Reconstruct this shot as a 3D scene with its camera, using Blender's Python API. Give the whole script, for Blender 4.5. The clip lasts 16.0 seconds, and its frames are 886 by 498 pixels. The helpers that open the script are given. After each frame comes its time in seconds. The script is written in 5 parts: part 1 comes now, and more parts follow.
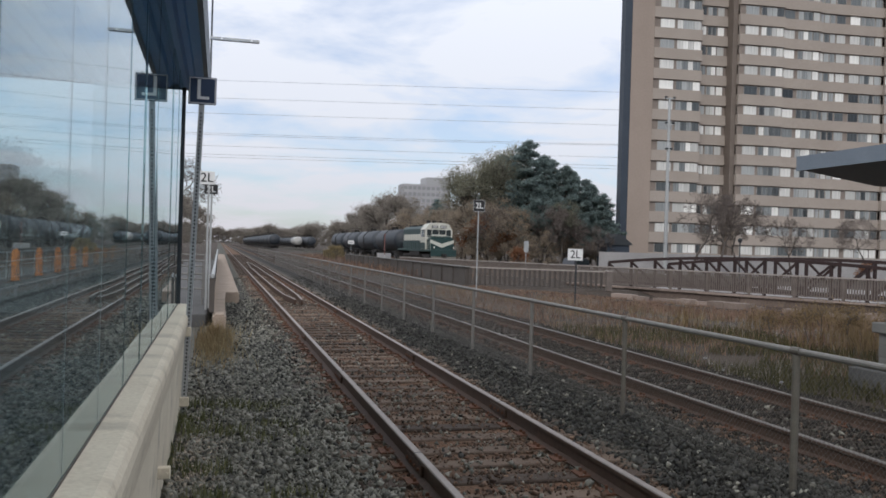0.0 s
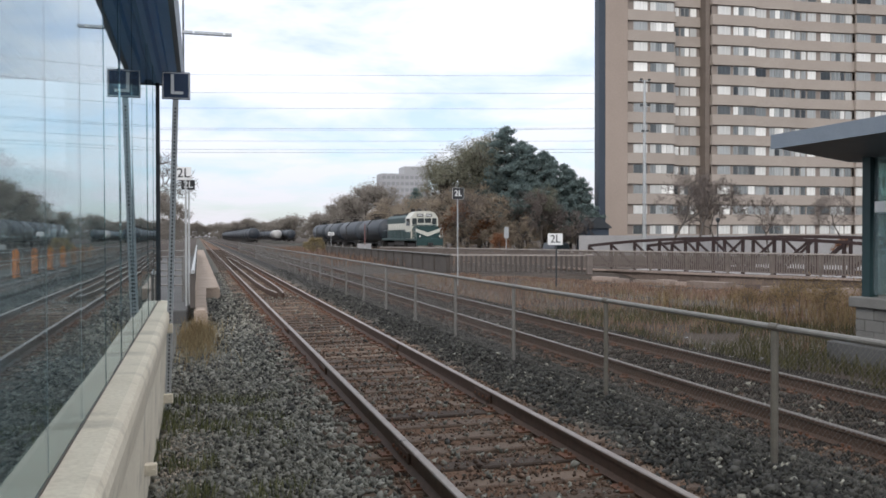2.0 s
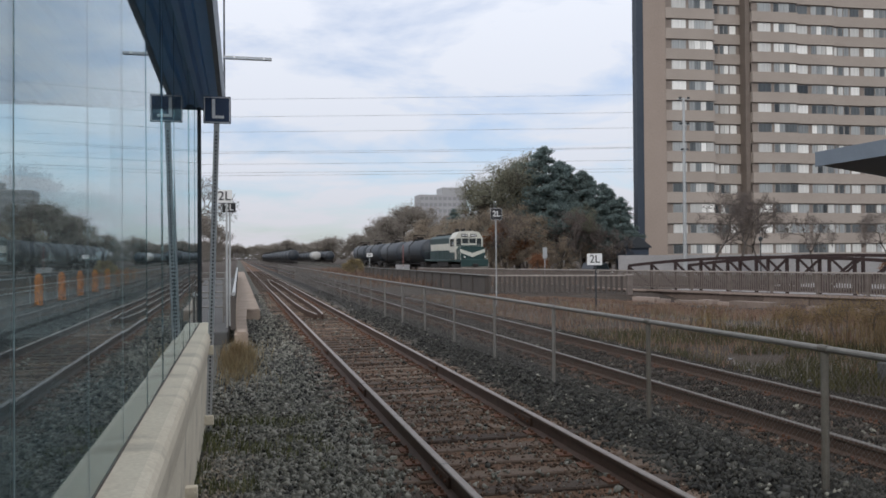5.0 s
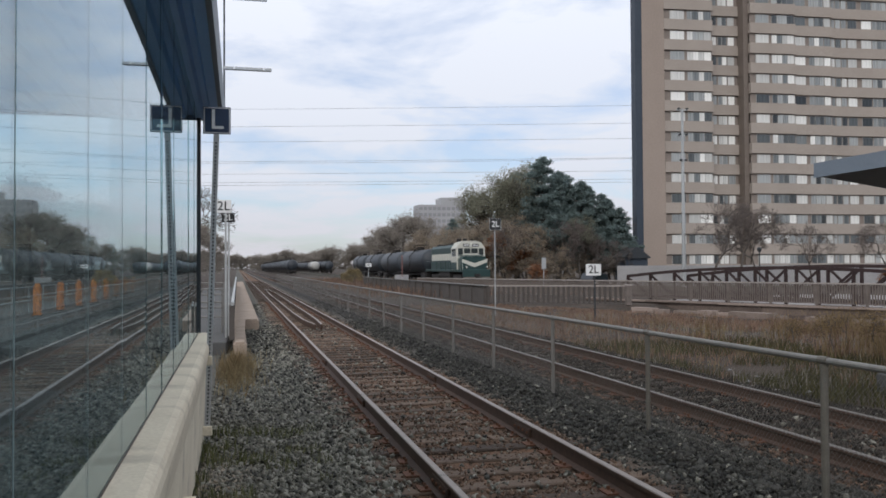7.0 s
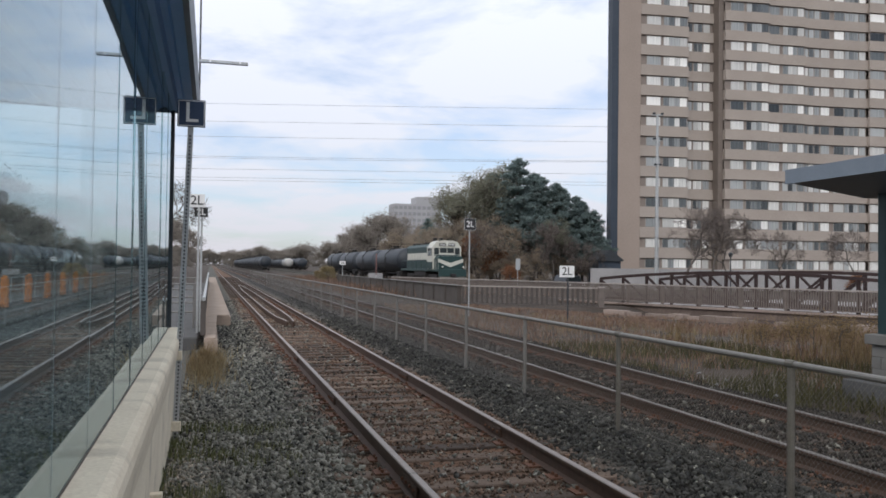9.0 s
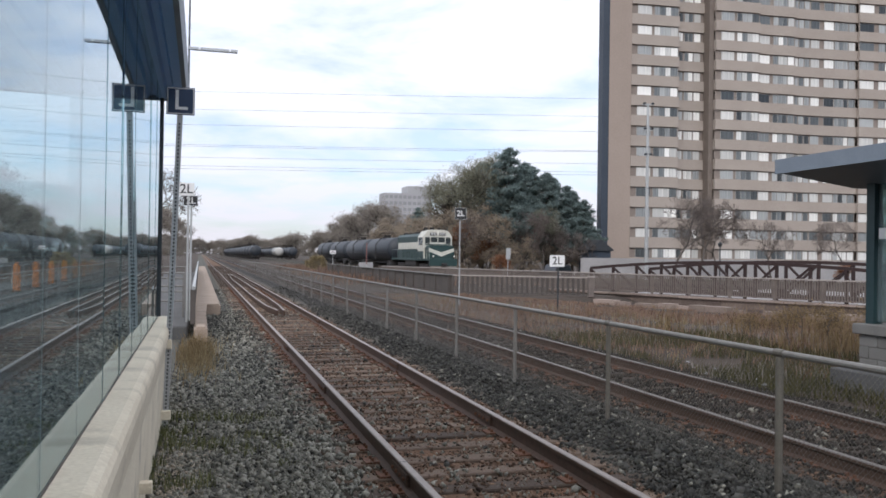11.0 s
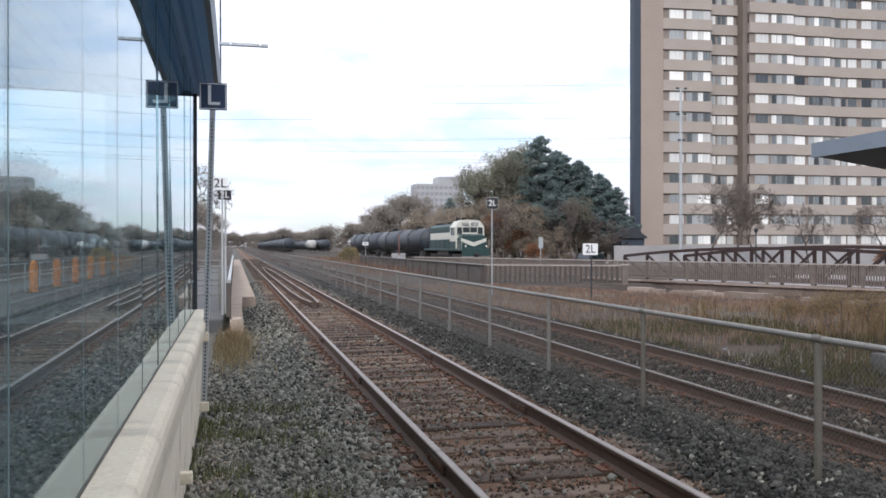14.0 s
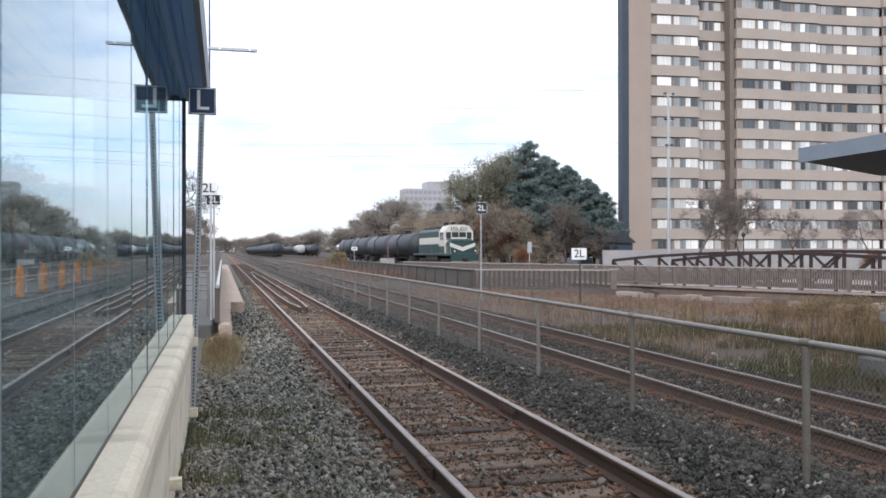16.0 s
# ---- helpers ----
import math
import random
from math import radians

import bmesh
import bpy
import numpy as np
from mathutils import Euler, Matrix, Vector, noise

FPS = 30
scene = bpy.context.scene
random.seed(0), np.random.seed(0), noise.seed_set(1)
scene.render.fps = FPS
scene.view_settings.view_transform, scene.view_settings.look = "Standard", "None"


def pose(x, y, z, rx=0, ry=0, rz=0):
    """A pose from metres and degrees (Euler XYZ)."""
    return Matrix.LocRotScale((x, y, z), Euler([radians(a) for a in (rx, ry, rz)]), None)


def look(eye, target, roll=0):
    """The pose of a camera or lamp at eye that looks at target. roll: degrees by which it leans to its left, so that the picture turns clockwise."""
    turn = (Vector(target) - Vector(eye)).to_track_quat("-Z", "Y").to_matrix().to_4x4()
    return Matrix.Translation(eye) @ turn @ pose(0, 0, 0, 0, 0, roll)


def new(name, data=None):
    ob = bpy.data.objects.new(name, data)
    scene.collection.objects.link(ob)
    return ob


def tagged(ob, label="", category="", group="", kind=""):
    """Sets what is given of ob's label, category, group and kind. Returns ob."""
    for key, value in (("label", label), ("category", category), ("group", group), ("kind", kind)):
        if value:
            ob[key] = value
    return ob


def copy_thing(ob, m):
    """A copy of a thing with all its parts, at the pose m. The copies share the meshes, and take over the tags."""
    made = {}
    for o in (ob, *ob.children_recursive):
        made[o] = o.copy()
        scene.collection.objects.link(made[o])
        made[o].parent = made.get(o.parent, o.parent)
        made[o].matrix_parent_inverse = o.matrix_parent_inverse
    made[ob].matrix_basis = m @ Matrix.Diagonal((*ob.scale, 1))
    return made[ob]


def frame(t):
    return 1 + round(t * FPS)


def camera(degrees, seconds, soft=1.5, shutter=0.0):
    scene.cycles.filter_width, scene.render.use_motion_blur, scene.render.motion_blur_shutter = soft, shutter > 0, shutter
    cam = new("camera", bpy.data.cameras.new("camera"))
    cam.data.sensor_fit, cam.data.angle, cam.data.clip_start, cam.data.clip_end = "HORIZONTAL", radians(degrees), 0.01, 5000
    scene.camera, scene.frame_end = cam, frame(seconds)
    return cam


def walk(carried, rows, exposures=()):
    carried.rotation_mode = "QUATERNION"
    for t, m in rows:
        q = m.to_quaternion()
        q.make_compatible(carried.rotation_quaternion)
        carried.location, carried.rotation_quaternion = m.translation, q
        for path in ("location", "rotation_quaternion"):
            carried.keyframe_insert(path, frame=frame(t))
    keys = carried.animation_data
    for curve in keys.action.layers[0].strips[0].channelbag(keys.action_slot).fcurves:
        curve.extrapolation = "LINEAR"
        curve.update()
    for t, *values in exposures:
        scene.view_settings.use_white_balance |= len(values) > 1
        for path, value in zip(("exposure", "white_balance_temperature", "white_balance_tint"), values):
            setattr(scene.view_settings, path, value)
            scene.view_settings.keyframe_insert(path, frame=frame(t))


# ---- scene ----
cam = camera(54.9, 16.0, soft=1.7)
PATH = [
    (0.0, pose(-0.000, -0.019, 1.765, 89.89, -1.68, -14.71)),
    (0.5, pose(0.011, -0.024, 1.754, 89.10, -1.84, -16.72)),
    (1.0, pose(0.002, -0.032, 1.741, 88.82, -1.50, -17.39)),
    (1.5, pose(-0.003, -0.027, 1.757, 88.60, -0.98, -17.06)),
    (2.0, pose(-0.002, -0.043, 1.761, 89.13, 0.10, -16.03)),
    (2.5, pose(0.000, -0.048, 1.767, 90.20, 0.29, -15.22)),
    (3.0, pose(0.004, -0.014, 1.774, 90.85, 0.28, -14.80)),
    (3.5, pose(-0.000, 0.001, 1.770, 91.15, 0.30, -14.27)),
    (4.0, pose(-0.001, -0.003, 1.764, 90.50, 0.23, -13.99)),
    (6.5, pose(0.006, 0.012, 1.768, 90.89, 0.74, -12.96)),
    (7.0, pose(-0.003, 0.002, 1.771, 91.21, 0.34, -13.55)),
    (7.5, pose(0.002, 0.016, 1.765, 91.43, -0.08, -14.28)),
    (8.0, pose(0.003, 0.004, 1.762, 91.36, -0.40, -14.82)),
    (10.5, pose(0.004, 0.004, 1.757, 90.75, -0.80, -15.65)),
    (11.0, pose(0.004, 0.011, 1.756, 90.48, -0.81, -15.92)),
    (11.5, pose(0.004, 0.001, 1.755, 90.30, -0.79, -15.90)),
    (12.0, pose(-0.004, -0.014, 1.754, 90.24, -0.94, -15.59)),
    (12.5, pose(-0.004, -0.004, 1.757, 90.26, -0.89, -15.22)),
    (13.0, pose(-0.004, -0.018, 1.755, 90.14, -0.56, -14.73)),
    (13.5, pose(-0.001, 0.000, 1.760, 89.90, -0.33, -14.24)),
    (14.0, pose(0.002, 0.003, 1.754, 89.81, 0.05, -13.75)),
    (14.5, pose(-0.004, 0.007, 1.757, 89.62, 0.23, -13.58)),
    (15.0, pose(-0.000, 0.012, 1.757, 89.47, 0.27, -13.45)),
    (15.5, pose(-0.009, 0.003, 1.744, 89.94, 0.13, -14.06)),
    (16.0, pose(-0.010, -0.003, 1.754, 90.13, 0.11, -14.50)),
]
EXPOSURES = [(0.0, -0.13, 6430, 10), (0.5, -0.07, 6428, 10), (1.0, 0.01, 6426, 10), (1.5, 0.18, 6440, 10), (2.0, 0.22, 6450, 10), (2.5, 0.16, 6440, 10), (3.0, -0.15, 6418, 10), (3.5, -0.27, 6416, 10), (4.0, -0.25, 6415, 10), (6.5, -0.16, 6405, 10), (8.0, -0.13, 6400, 10), (10.5, 0.14, 6360, 12), (11.5, 0.27, 6320, 12), (13.0, 0.4, 6290, 12), (14.5, 0.51, 6270, 12), (16.0, 0.59, 6260, 12)]
walk(cam, PATH, EXPOSURES)

# ---- sky and sun ----
world = bpy.data.worlds.new("overcast")
scene.world = world
world.use_nodes = True
wt = world.node_tree
wt.nodes.clear()


def wnode(kind, **values):
    n = wt.nodes.new(kind)
    for k, v in values.items():
        n.inputs[k].default_value = v
    return n


SUN_ELEVATION, SUN_AZIMUTH = radians(32), radians(215)
sky = wt.nodes.new("ShaderNodeTexSky")
sky.sky_type, sky.sun_disc = "NISHITA", False
sky.sun_elevation, sky.sun_rotation = SUN_ELEVATION, SUN_AZIMUTH
sky_dim = wt.nodes.new("ShaderNodeVectorMath")
sky_dim.operation = "MULTIPLY"
sky_dim.inputs[1].default_value = (0.088, 0.10, 0.120)
wt.links.new(sky.outputs[0], sky_dim.inputs[0])
wco = wt.nodes.new("ShaderNodeTexCoord")
wsep = wt.nodes.new("ShaderNodeSeparateXYZ")
wt.links.new(wco.outputs["Generated"], wsep.inputs[0])
up = wt.nodes.new("ShaderNodeMath")
up.operation, up.inputs[1].default_value = "ADD", 0.16
wt.links.new(wsep.outputs["Z"], up.inputs[0])
flat = wt.nodes.new("ShaderNodeVectorMath")
flat.operation = "DIVIDE"
wt.links.new(wco.outputs["Generated"], flat.inputs[0])
wt.links.new(up.outputs[0], flat.inputs[1])
cloud = wnode("ShaderNodeTexNoise", Scale=1.7, Detail=6.0, Roughness=0.55, Distortion=0.3)
wt.links.new(flat.outputs[0], cloud.inputs["Vector"])
cover = wt.nodes.new("ShaderNodeValToRGB")
cover.color_ramp.elements[0].position, cover.color_ramp.elements[0].color = 0.36, (0.42, 0.42, 0.42, 1)
cover.color_ramp.elements[1].position, cover.color_ramp.elements[1].color = 0.55, (0.97, 0.97, 0.97, 1)
wt.links.new(cloud.outputs[0], cover.inputs[0])
lit = wt.nodes.new("ShaderNodeValToRGB")
lit.color_ramp.elements[0].position, lit.color_ramp.elements[0].color = 0.0, (0.64, 0.625, 0.665, 1)
lit.color_ramp.elements[1].position, lit.color_ramp.elements[1].color = 0.30, (0.89, 0.925, 1.01, 1)
zenith = lit.color_ramp.elements.new(1.0)
zenith.color = (1.42, 1.43, 1.45, 1)
band = lit.color_ramp.elements.new(0.10)
band.color = (0.73, 0.755, 0.825, 1)
wt.links.new(wsep.outputs["Z"], lit.inputs[0])
mix = wt.nodes.new("ShaderNodeMixRGB")
wt.links.new(cover.outputs[0], mix.inputs[0])
wt.links.new(sky_dim.outputs[0], mix.inputs[1])
wt.links.new(lit.outputs[0], mix.inputs[2])
back = wnode("ShaderNodeBackground", Strength=1.15)
wt.links.new(mix.outputs[0], back.inputs[0])
wout = wt.nodes.new("ShaderNodeOutputWorld")
wt.links.new(back.outputs[0], wout.inputs[0])

sun_data = bpy.data.lights.new("sun", "SUN")
sun_data.energy, sun_data.angle, sun_data.color = 1.3, radians(14), (1.0, 0.95, 0.88)
sun = new("sun", sun_data)
sun.matrix_basis = look((0, 0, 60), (60 * math.sin(SUN_AZIMUTH + math.pi), 60 * math.cos(SUN_AZIMUTH + math.pi), 60 - 60 * math.tan(SUN_ELEVATION)))


# ---- materials ----
def mat(name, dark, light, scale=6.0, rough=0.8, metal=0.0, bump=0.3, fine=60.0, size=0.02, vary=0.0, island=0.0, stretch=None, contrast=0.25, stain=0.0):
    """A surface between two colours: broad stains, fine grain and relief; vary and island change the tone piece by piece."""
    m = bpy.data.materials.new(name)
    m.use_nodes = True
    t = m.node_tree
    b = t.nodes["Principled BSDF"]
    co = t.nodes.new("ShaderNodeTexCoord")
    src = co.outputs["Object"]
    if stretch:
        mp = t.nodes.new("ShaderNodeMapping")
        mp.inputs["Scale"].default_value = stretch
        t.links.new(src, mp.inputs["Vector"])
        src = mp.outputs[0]
    n1 = t.nodes.new("ShaderNodeTexNoise")
    n1.inputs["Scale"].default_value, n1.inputs["Detail"].default_value = scale, 5
    n2 = t.nodes.new("ShaderNodeTexNoise")
    n2.inputs["Scale"].default_value, n2.inputs["Detail"].default_value = fine, 3
    t.links.new(src, n1.inputs["Vector"])
    t.links.new(src, n2.inputs["Vector"])
    add = t.nodes.new("ShaderNodeMath")
    add.operation = "MULTIPLY_ADD"
    add.inputs[1].default_value = 0.55
    t.links.new(n2.outputs[0], add.inputs[0])
    half = t.nodes.new("ShaderNodeMath")
    half.operation, half.inputs[1].default_value = "MULTIPLY", 0.45
    t.links.new(n1.outputs[0], half.inputs[0])
    t.links.new(half.outputs[0], add.inputs[2])
    last = add.outputs[0]
    for amount, kind, out in ((vary, "ShaderNodeObjectInfo", "Random"), (island, "ShaderNodeNewGeometry", "Random Per Island")):
        if amount:
            g = t.nodes.new(kind)
            k = t.nodes.new("ShaderNodeMath")
            k.operation = "MULTIPLY_ADD"
            k.inputs[1].default_value = amount
            t.links.new(g.outputs[out], k.inputs[0])
            sh = t.nodes.new("ShaderNodeMath")
            sh.operation, sh.inputs[1].default_value = "SUBTRACT", amount / 2
            t.links.new(last, sh.inputs[0])
            t.links.new(sh.outputs[0], k.inputs[2])
            last = k.outputs[0]
    ramp = t.nodes.new("ShaderNodeValToRGB")
    ramp.color_ramp.elements[0].position, ramp.color_ramp.elements[0].color = 0.5 - contrast, (*dark, 1)
    ramp.color_ramp.elements[1].position, ramp.color_ramp.elements[1].color = 0.5 + contrast, (*light, 1)
    t.links.new(last, ramp.inputs[0])
    t.links.new(ramp.outputs[0], b.inputs["Base Color"])
    if stain:
        mp2 = t.nodes.new("ShaderNodeMapping")
        mp2.inputs["Scale"].default_value = (0.7, 1.3, 1.6)
        t.links.new(co.outputs["Object"], mp2.inputs["Vector"])
        n3 = t.nodes.new("ShaderNodeTexNoise")
        n3.inputs["Scale"].default_value, n3.inputs["Detail"].default_value = 2.2, 6
        t.links.new(mp2.outputs[0], n3.inputs["Vector"])
        cut = t.nodes.new("ShaderNodeMapRange")
        cut.inputs[1].default_value, cut.inputs[2].default_value, cut.inputs[3].default_value, cut.inputs[4].default_value = 0.54, 0.72, 0.0, stain
        t.links.new(n3.outputs[0], cut.inputs[0])
        dirt = t.nodes.new("ShaderNodeMixRGB")
        t.links.new(cut.outputs[0], dirt.inputs[0])
        t.links.new(ramp.outputs[0], dirt.inputs[1])
        dirt.inputs[2].default_value = (0.10, 0.08, 0.055, 1)
        t.links.new(dirt.outputs[0], b.inputs["Base Color"])
    b.inputs["Roughness"].default_value, b.inputs["Metallic"].default_value = rough, metal
    if bump:
        bp = t.nodes.new("ShaderNodeBump")
        bp.inputs["Strength"].default_value, bp.inputs["Distance"].default_value = bump, size
        t.links.new(add.outputs[0], bp.inputs["Height"])
        t.links.new(bp.outputs[0], b.inputs["Normal"])
    return m


def pane_mat(name, tint, clear=True, gloss_rough=0.0, dusty=0.0):
    """A pane: clear by its tint, and mirror-like at a slant."""
    m = bpy.data.materials.new(name)
    m.use_nodes = True
    t = m.node_tree
    t.nodes.clear()
    lw = t.nodes.new("ShaderNodeLayerWeight")
    lw.inputs["Blend"].default_value = 0.5
    pw = t.nodes.new("ShaderNodeMath")
    pw.operation, pw.inputs[1].default_value = "POWER", 4.2
    t.links.new(lw.outputs["Facing"], pw.inputs[0])
    sc = t.nodes.new("ShaderNodeMath")
    sc.operation, sc.inputs[1].default_value, sc.inputs[2].default_value = "MULTIPLY_ADD", 0.95, 0.04
    t.links.new(pw.outputs[0], sc.inputs[0])
    tr = t.nodes.new("ShaderNodeBsdfTransparent") if clear else t.nodes.new("ShaderNodeBsdfDiffuse")
    tr.inputs[0].default_value = (*tint, 1)
    gl = t.nodes.new("ShaderNodeBsdfGlossy")
    gl.inputs["Roughness"].default_value = gloss_rough
    gl.inputs["Color"].default_value = (0.78, 0.85, 0.88, 1)
    dust = t.nodes.new("ShaderNodeBsdfDiffuse")
    dust.inputs[0].default_value = (0.55, 0.66, 0.70, 1)
    film = t.nodes.new("ShaderNodeMixShader")
    streak = t.nodes.new("ShaderNodeTexNoise")
    streak.inputs["Scale"].default_value, streak.inputs["Detail"].default_value = 1.3, 4
    thin = t.nodes.new("ShaderNodeMath")
    thin.operation, thin.inputs[1].default_value = "MULTIPLY", dusty * 2
    t.links.new(streak.outputs[0], thin.inputs[0])
    t.links.new(thin.outputs[0], film.inputs[0])
    t.links.new(tr.outputs[0], film.inputs[1])
    t.links.new(dust.outputs[0], film.inputs[2])
    mx = t.nodes.new("ShaderNodeMixShader")
    t.links.new(sc.outputs[0], mx.inputs[0])
    t.links.new(film.outputs[0], mx.inputs[1])
    t.links.new(gl.outputs[0], mx.inputs[2])
    o = t.nodes.new("ShaderNodeOutputMaterial")
    t.links.new(mx.outputs[0], o.inputs[0])
    return m


STONE = mat("ballast stone", (0.052, 0.052, 0.043), (0.32, 0.31, 0.26), 9, 0.9, 0, 0.0, 70, 0.006, island=0.55, contrast=0.36)
DARK_STONE = mat("dark ballast stone", (0.008, 0.008, 0.007), (0.07, 0.068, 0.060), 9, 0.9, 0, 0.0, 70, 0.006, island=0.85, contrast=0.36)
# Darkest stone colour, used only beyond the fence to lower the brightness there.
BLACKISH_STONE = mat("blackish brown ballast stone", (0.005, 0.004, 0.003), (0.038, 0.030, 0.024), 9, 0.9, 0, 0.0, 70, 0.006, island=0.8, contrast=0.38)
RUSTY_STONE = mat("rusty ballast stone", (0.028, 0.018, 0.013), (0.215, 0.135, 0.09), 9, 0.9, 0, 0.0, 70, 0.006, island=0.75, contrast=0.42)
TAN_GRAVEL = mat("pale tan gravel", (0.20, 0.165, 0.125), (0.50, 0.43, 0.34), 9, 0.9, 0, 0.0, 70, 0.006, island=0.6, contrast=0.36)
BED = mat("ballast bed", (0.028, 0.028, 0.024), (0.125, 0.12, 0.10), 5, 0.95, 0, 1.0, 28, 0.05, contrast=0.16)


def tint_bands(m, bands, tone, amount):
    """One tone mixed into the bed's colour in bands along the tracks."""
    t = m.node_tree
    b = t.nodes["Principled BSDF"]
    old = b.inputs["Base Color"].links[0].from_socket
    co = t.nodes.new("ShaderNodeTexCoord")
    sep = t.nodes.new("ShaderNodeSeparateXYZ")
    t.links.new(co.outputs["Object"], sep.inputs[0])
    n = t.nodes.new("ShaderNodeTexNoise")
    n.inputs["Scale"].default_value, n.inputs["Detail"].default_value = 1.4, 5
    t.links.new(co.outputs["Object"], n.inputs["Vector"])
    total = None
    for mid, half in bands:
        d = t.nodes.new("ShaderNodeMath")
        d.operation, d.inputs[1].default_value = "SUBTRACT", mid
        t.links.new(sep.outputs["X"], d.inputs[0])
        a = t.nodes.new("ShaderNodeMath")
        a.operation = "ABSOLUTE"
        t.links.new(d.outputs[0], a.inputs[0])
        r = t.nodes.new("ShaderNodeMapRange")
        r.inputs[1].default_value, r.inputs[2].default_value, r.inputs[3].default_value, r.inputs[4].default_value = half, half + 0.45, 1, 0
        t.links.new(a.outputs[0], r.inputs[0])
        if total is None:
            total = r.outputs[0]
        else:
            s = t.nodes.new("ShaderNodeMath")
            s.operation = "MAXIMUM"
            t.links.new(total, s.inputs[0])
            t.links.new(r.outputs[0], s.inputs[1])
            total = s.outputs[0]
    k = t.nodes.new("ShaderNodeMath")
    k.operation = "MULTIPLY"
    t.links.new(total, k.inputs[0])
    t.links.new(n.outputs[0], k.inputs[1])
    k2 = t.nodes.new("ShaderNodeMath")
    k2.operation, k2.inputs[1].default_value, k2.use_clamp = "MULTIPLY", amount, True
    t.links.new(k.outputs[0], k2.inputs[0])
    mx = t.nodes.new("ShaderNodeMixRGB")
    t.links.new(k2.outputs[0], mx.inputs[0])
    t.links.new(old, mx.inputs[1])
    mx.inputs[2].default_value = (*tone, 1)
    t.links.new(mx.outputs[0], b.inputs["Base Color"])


# Bed's colour darkened right of the fence to lower its brightness there.
tint_bands(BED, ((6.8, 2.6),), (0.013, 0.010, 0.008), 3.2)
# Rust-brown dirt on the near track and left of the second track.
tint_bands(BED, ((2.45, 1.0), (5.2, 0.1)), (0.125, 0.062, 0.031), 1.7)
GROUND = mat("dry ground", (0.018, 0.013, 0.009), (0.07, 0.048, 0.033), 0.6, 0.95, 0, 0.8, 22, 0.06, contrast=0.18)
RAIL_SIDE = mat("rusted rail steel", (0.035, 0.022, 0.017), (0.11, 0.065, 0.045), 14, 0.75, 0.3, 0.3, 90, 0.004)
RAIL_HEAD = mat("polished rail steel", (0.20, 0.175, 0.16), (0.35, 0.315, 0.29), 9, 0.62, 0.45, 0.05, 90, 0.002)
RAIL_HEAD_DULL = mat("worn dull rail steel", (0.13, 0.115, 0.105), (0.24, 0.22, 0.205), 9, 0.5, 0.6, 0.05, 90, 0.002)
SLEEPER = mat("weathered sleeper wood", (0.045, 0.03, 0.021), (0.16, 0.112, 0.08), 5, 0.9, 0, 0.6, 40, 0.01, vary=0.75, stretch=(0.5, 4, 4))
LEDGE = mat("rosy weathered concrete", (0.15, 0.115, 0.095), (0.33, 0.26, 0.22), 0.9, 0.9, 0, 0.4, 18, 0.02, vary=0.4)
# Slab faces take a darker colour than the lips along their top edge.
SLAB_FACE = mat("dark brown concrete face", (0.05, 0.036, 0.03), (0.185, 0.14, 0.115), 0.9, 0.9, 0, 0.4, 14, 0.02, vary=0.4)
PALE_ROAD = mat("pale worn road concrete", (0.27, 0.26, 0.26), (0.42, 0.41, 0.405), 0.4, 0.9, 0, 0.2, 12, 0.01)
RUSTY_EARTH = mat("rusty earth", (0.018, 0.009, 0.007), (0.06, 0.031, 0.024), 0.8, 0.95, 0, 0.8, 12, 0.04)
GREY_SLEEPER = mat("very dark sleeper wood", (0.02, 0.016, 0.013), (0.075, 0.058, 0.046), 5, 0.9, 0, 0.6, 40, 0.01, vary=0.3, stretch=(0.5, 4, 4))
RUST_PLATE = mat("rusty tie plate", (0.06, 0.026, 0.016), (0.17, 0.075, 0.04), 14, 0.85, 0.2, 0.3, 80, 0.004)
CREAM_CONCRETE = mat("cream concrete", (0.53, 0.46, 0.345), (0.77, 0.70, 0.555), 1.6, 0.85, 0, 0.3, 40, 0.006, contrast=0.25, stain=0.38)
OLD_CONCRETE = mat("old concrete", (0.22, 0.17, 0.132), (0.40, 0.32, 0.255), 1.3, 0.9, 0, 0.35, 35, 0.01, stain=0.5)
BLOCK = mat("pale concrete block", (0.11, 0.107, 0.10), (0.19, 0.185, 0.175), 3, 0.9, 0, 0.3, 60, 0.006, vary=0.2)
GALV = mat("galvanised steel", (0.30, 0.31, 0.31), (0.52, 0.53, 0.53), 10, 0.5, 0.55, 0.08, 90, 0.002)
DULL_GALV = mat("dull fence steel", (0.085, 0.078, 0.066), (0.175, 0.162, 0.14), 10, 0.6, 0.4, 0.08, 90, 0.002)
FENCE_GALV = mat("paler zinc fence steel", (0.125, 0.12, 0.11), (0.235, 0.225, 0.21), 10, 0.55, 0.35, 0.08, 90, 0.002)
DARK_STEEL = mat("dark steel", (0.025, 0.03, 0.035), (0.06, 0.065, 0.07), 8, 0.5, 0.4, 0.1, 70, 0.003)
CANOPY_METAL = mat("blue canopy metal", (0.18, 0.38, 0.72), (0.26, 0.47, 0.82), 3, 0.45, 0.2, 0.05, 60, 0.002)
GREY_FASCIA = mat("grey blue fascia metal", (0.14, 0.17, 0.205), (0.21, 0.245, 0.285), 3, 0.5, 0.2, 0.05, 60, 0.002)
TEAL_FRAME = mat("dark teal frame", (0.012, 0.035, 0.04), (0.03, 0.06, 0.065), 6, 0.45, 0.2, 0.05, 60, 0.002)
SILICONE = mat("grey green silicone", (0.16, 0.20, 0.20), (0.26, 0.31, 0.31), 8, 0.5, 0, 0.02)
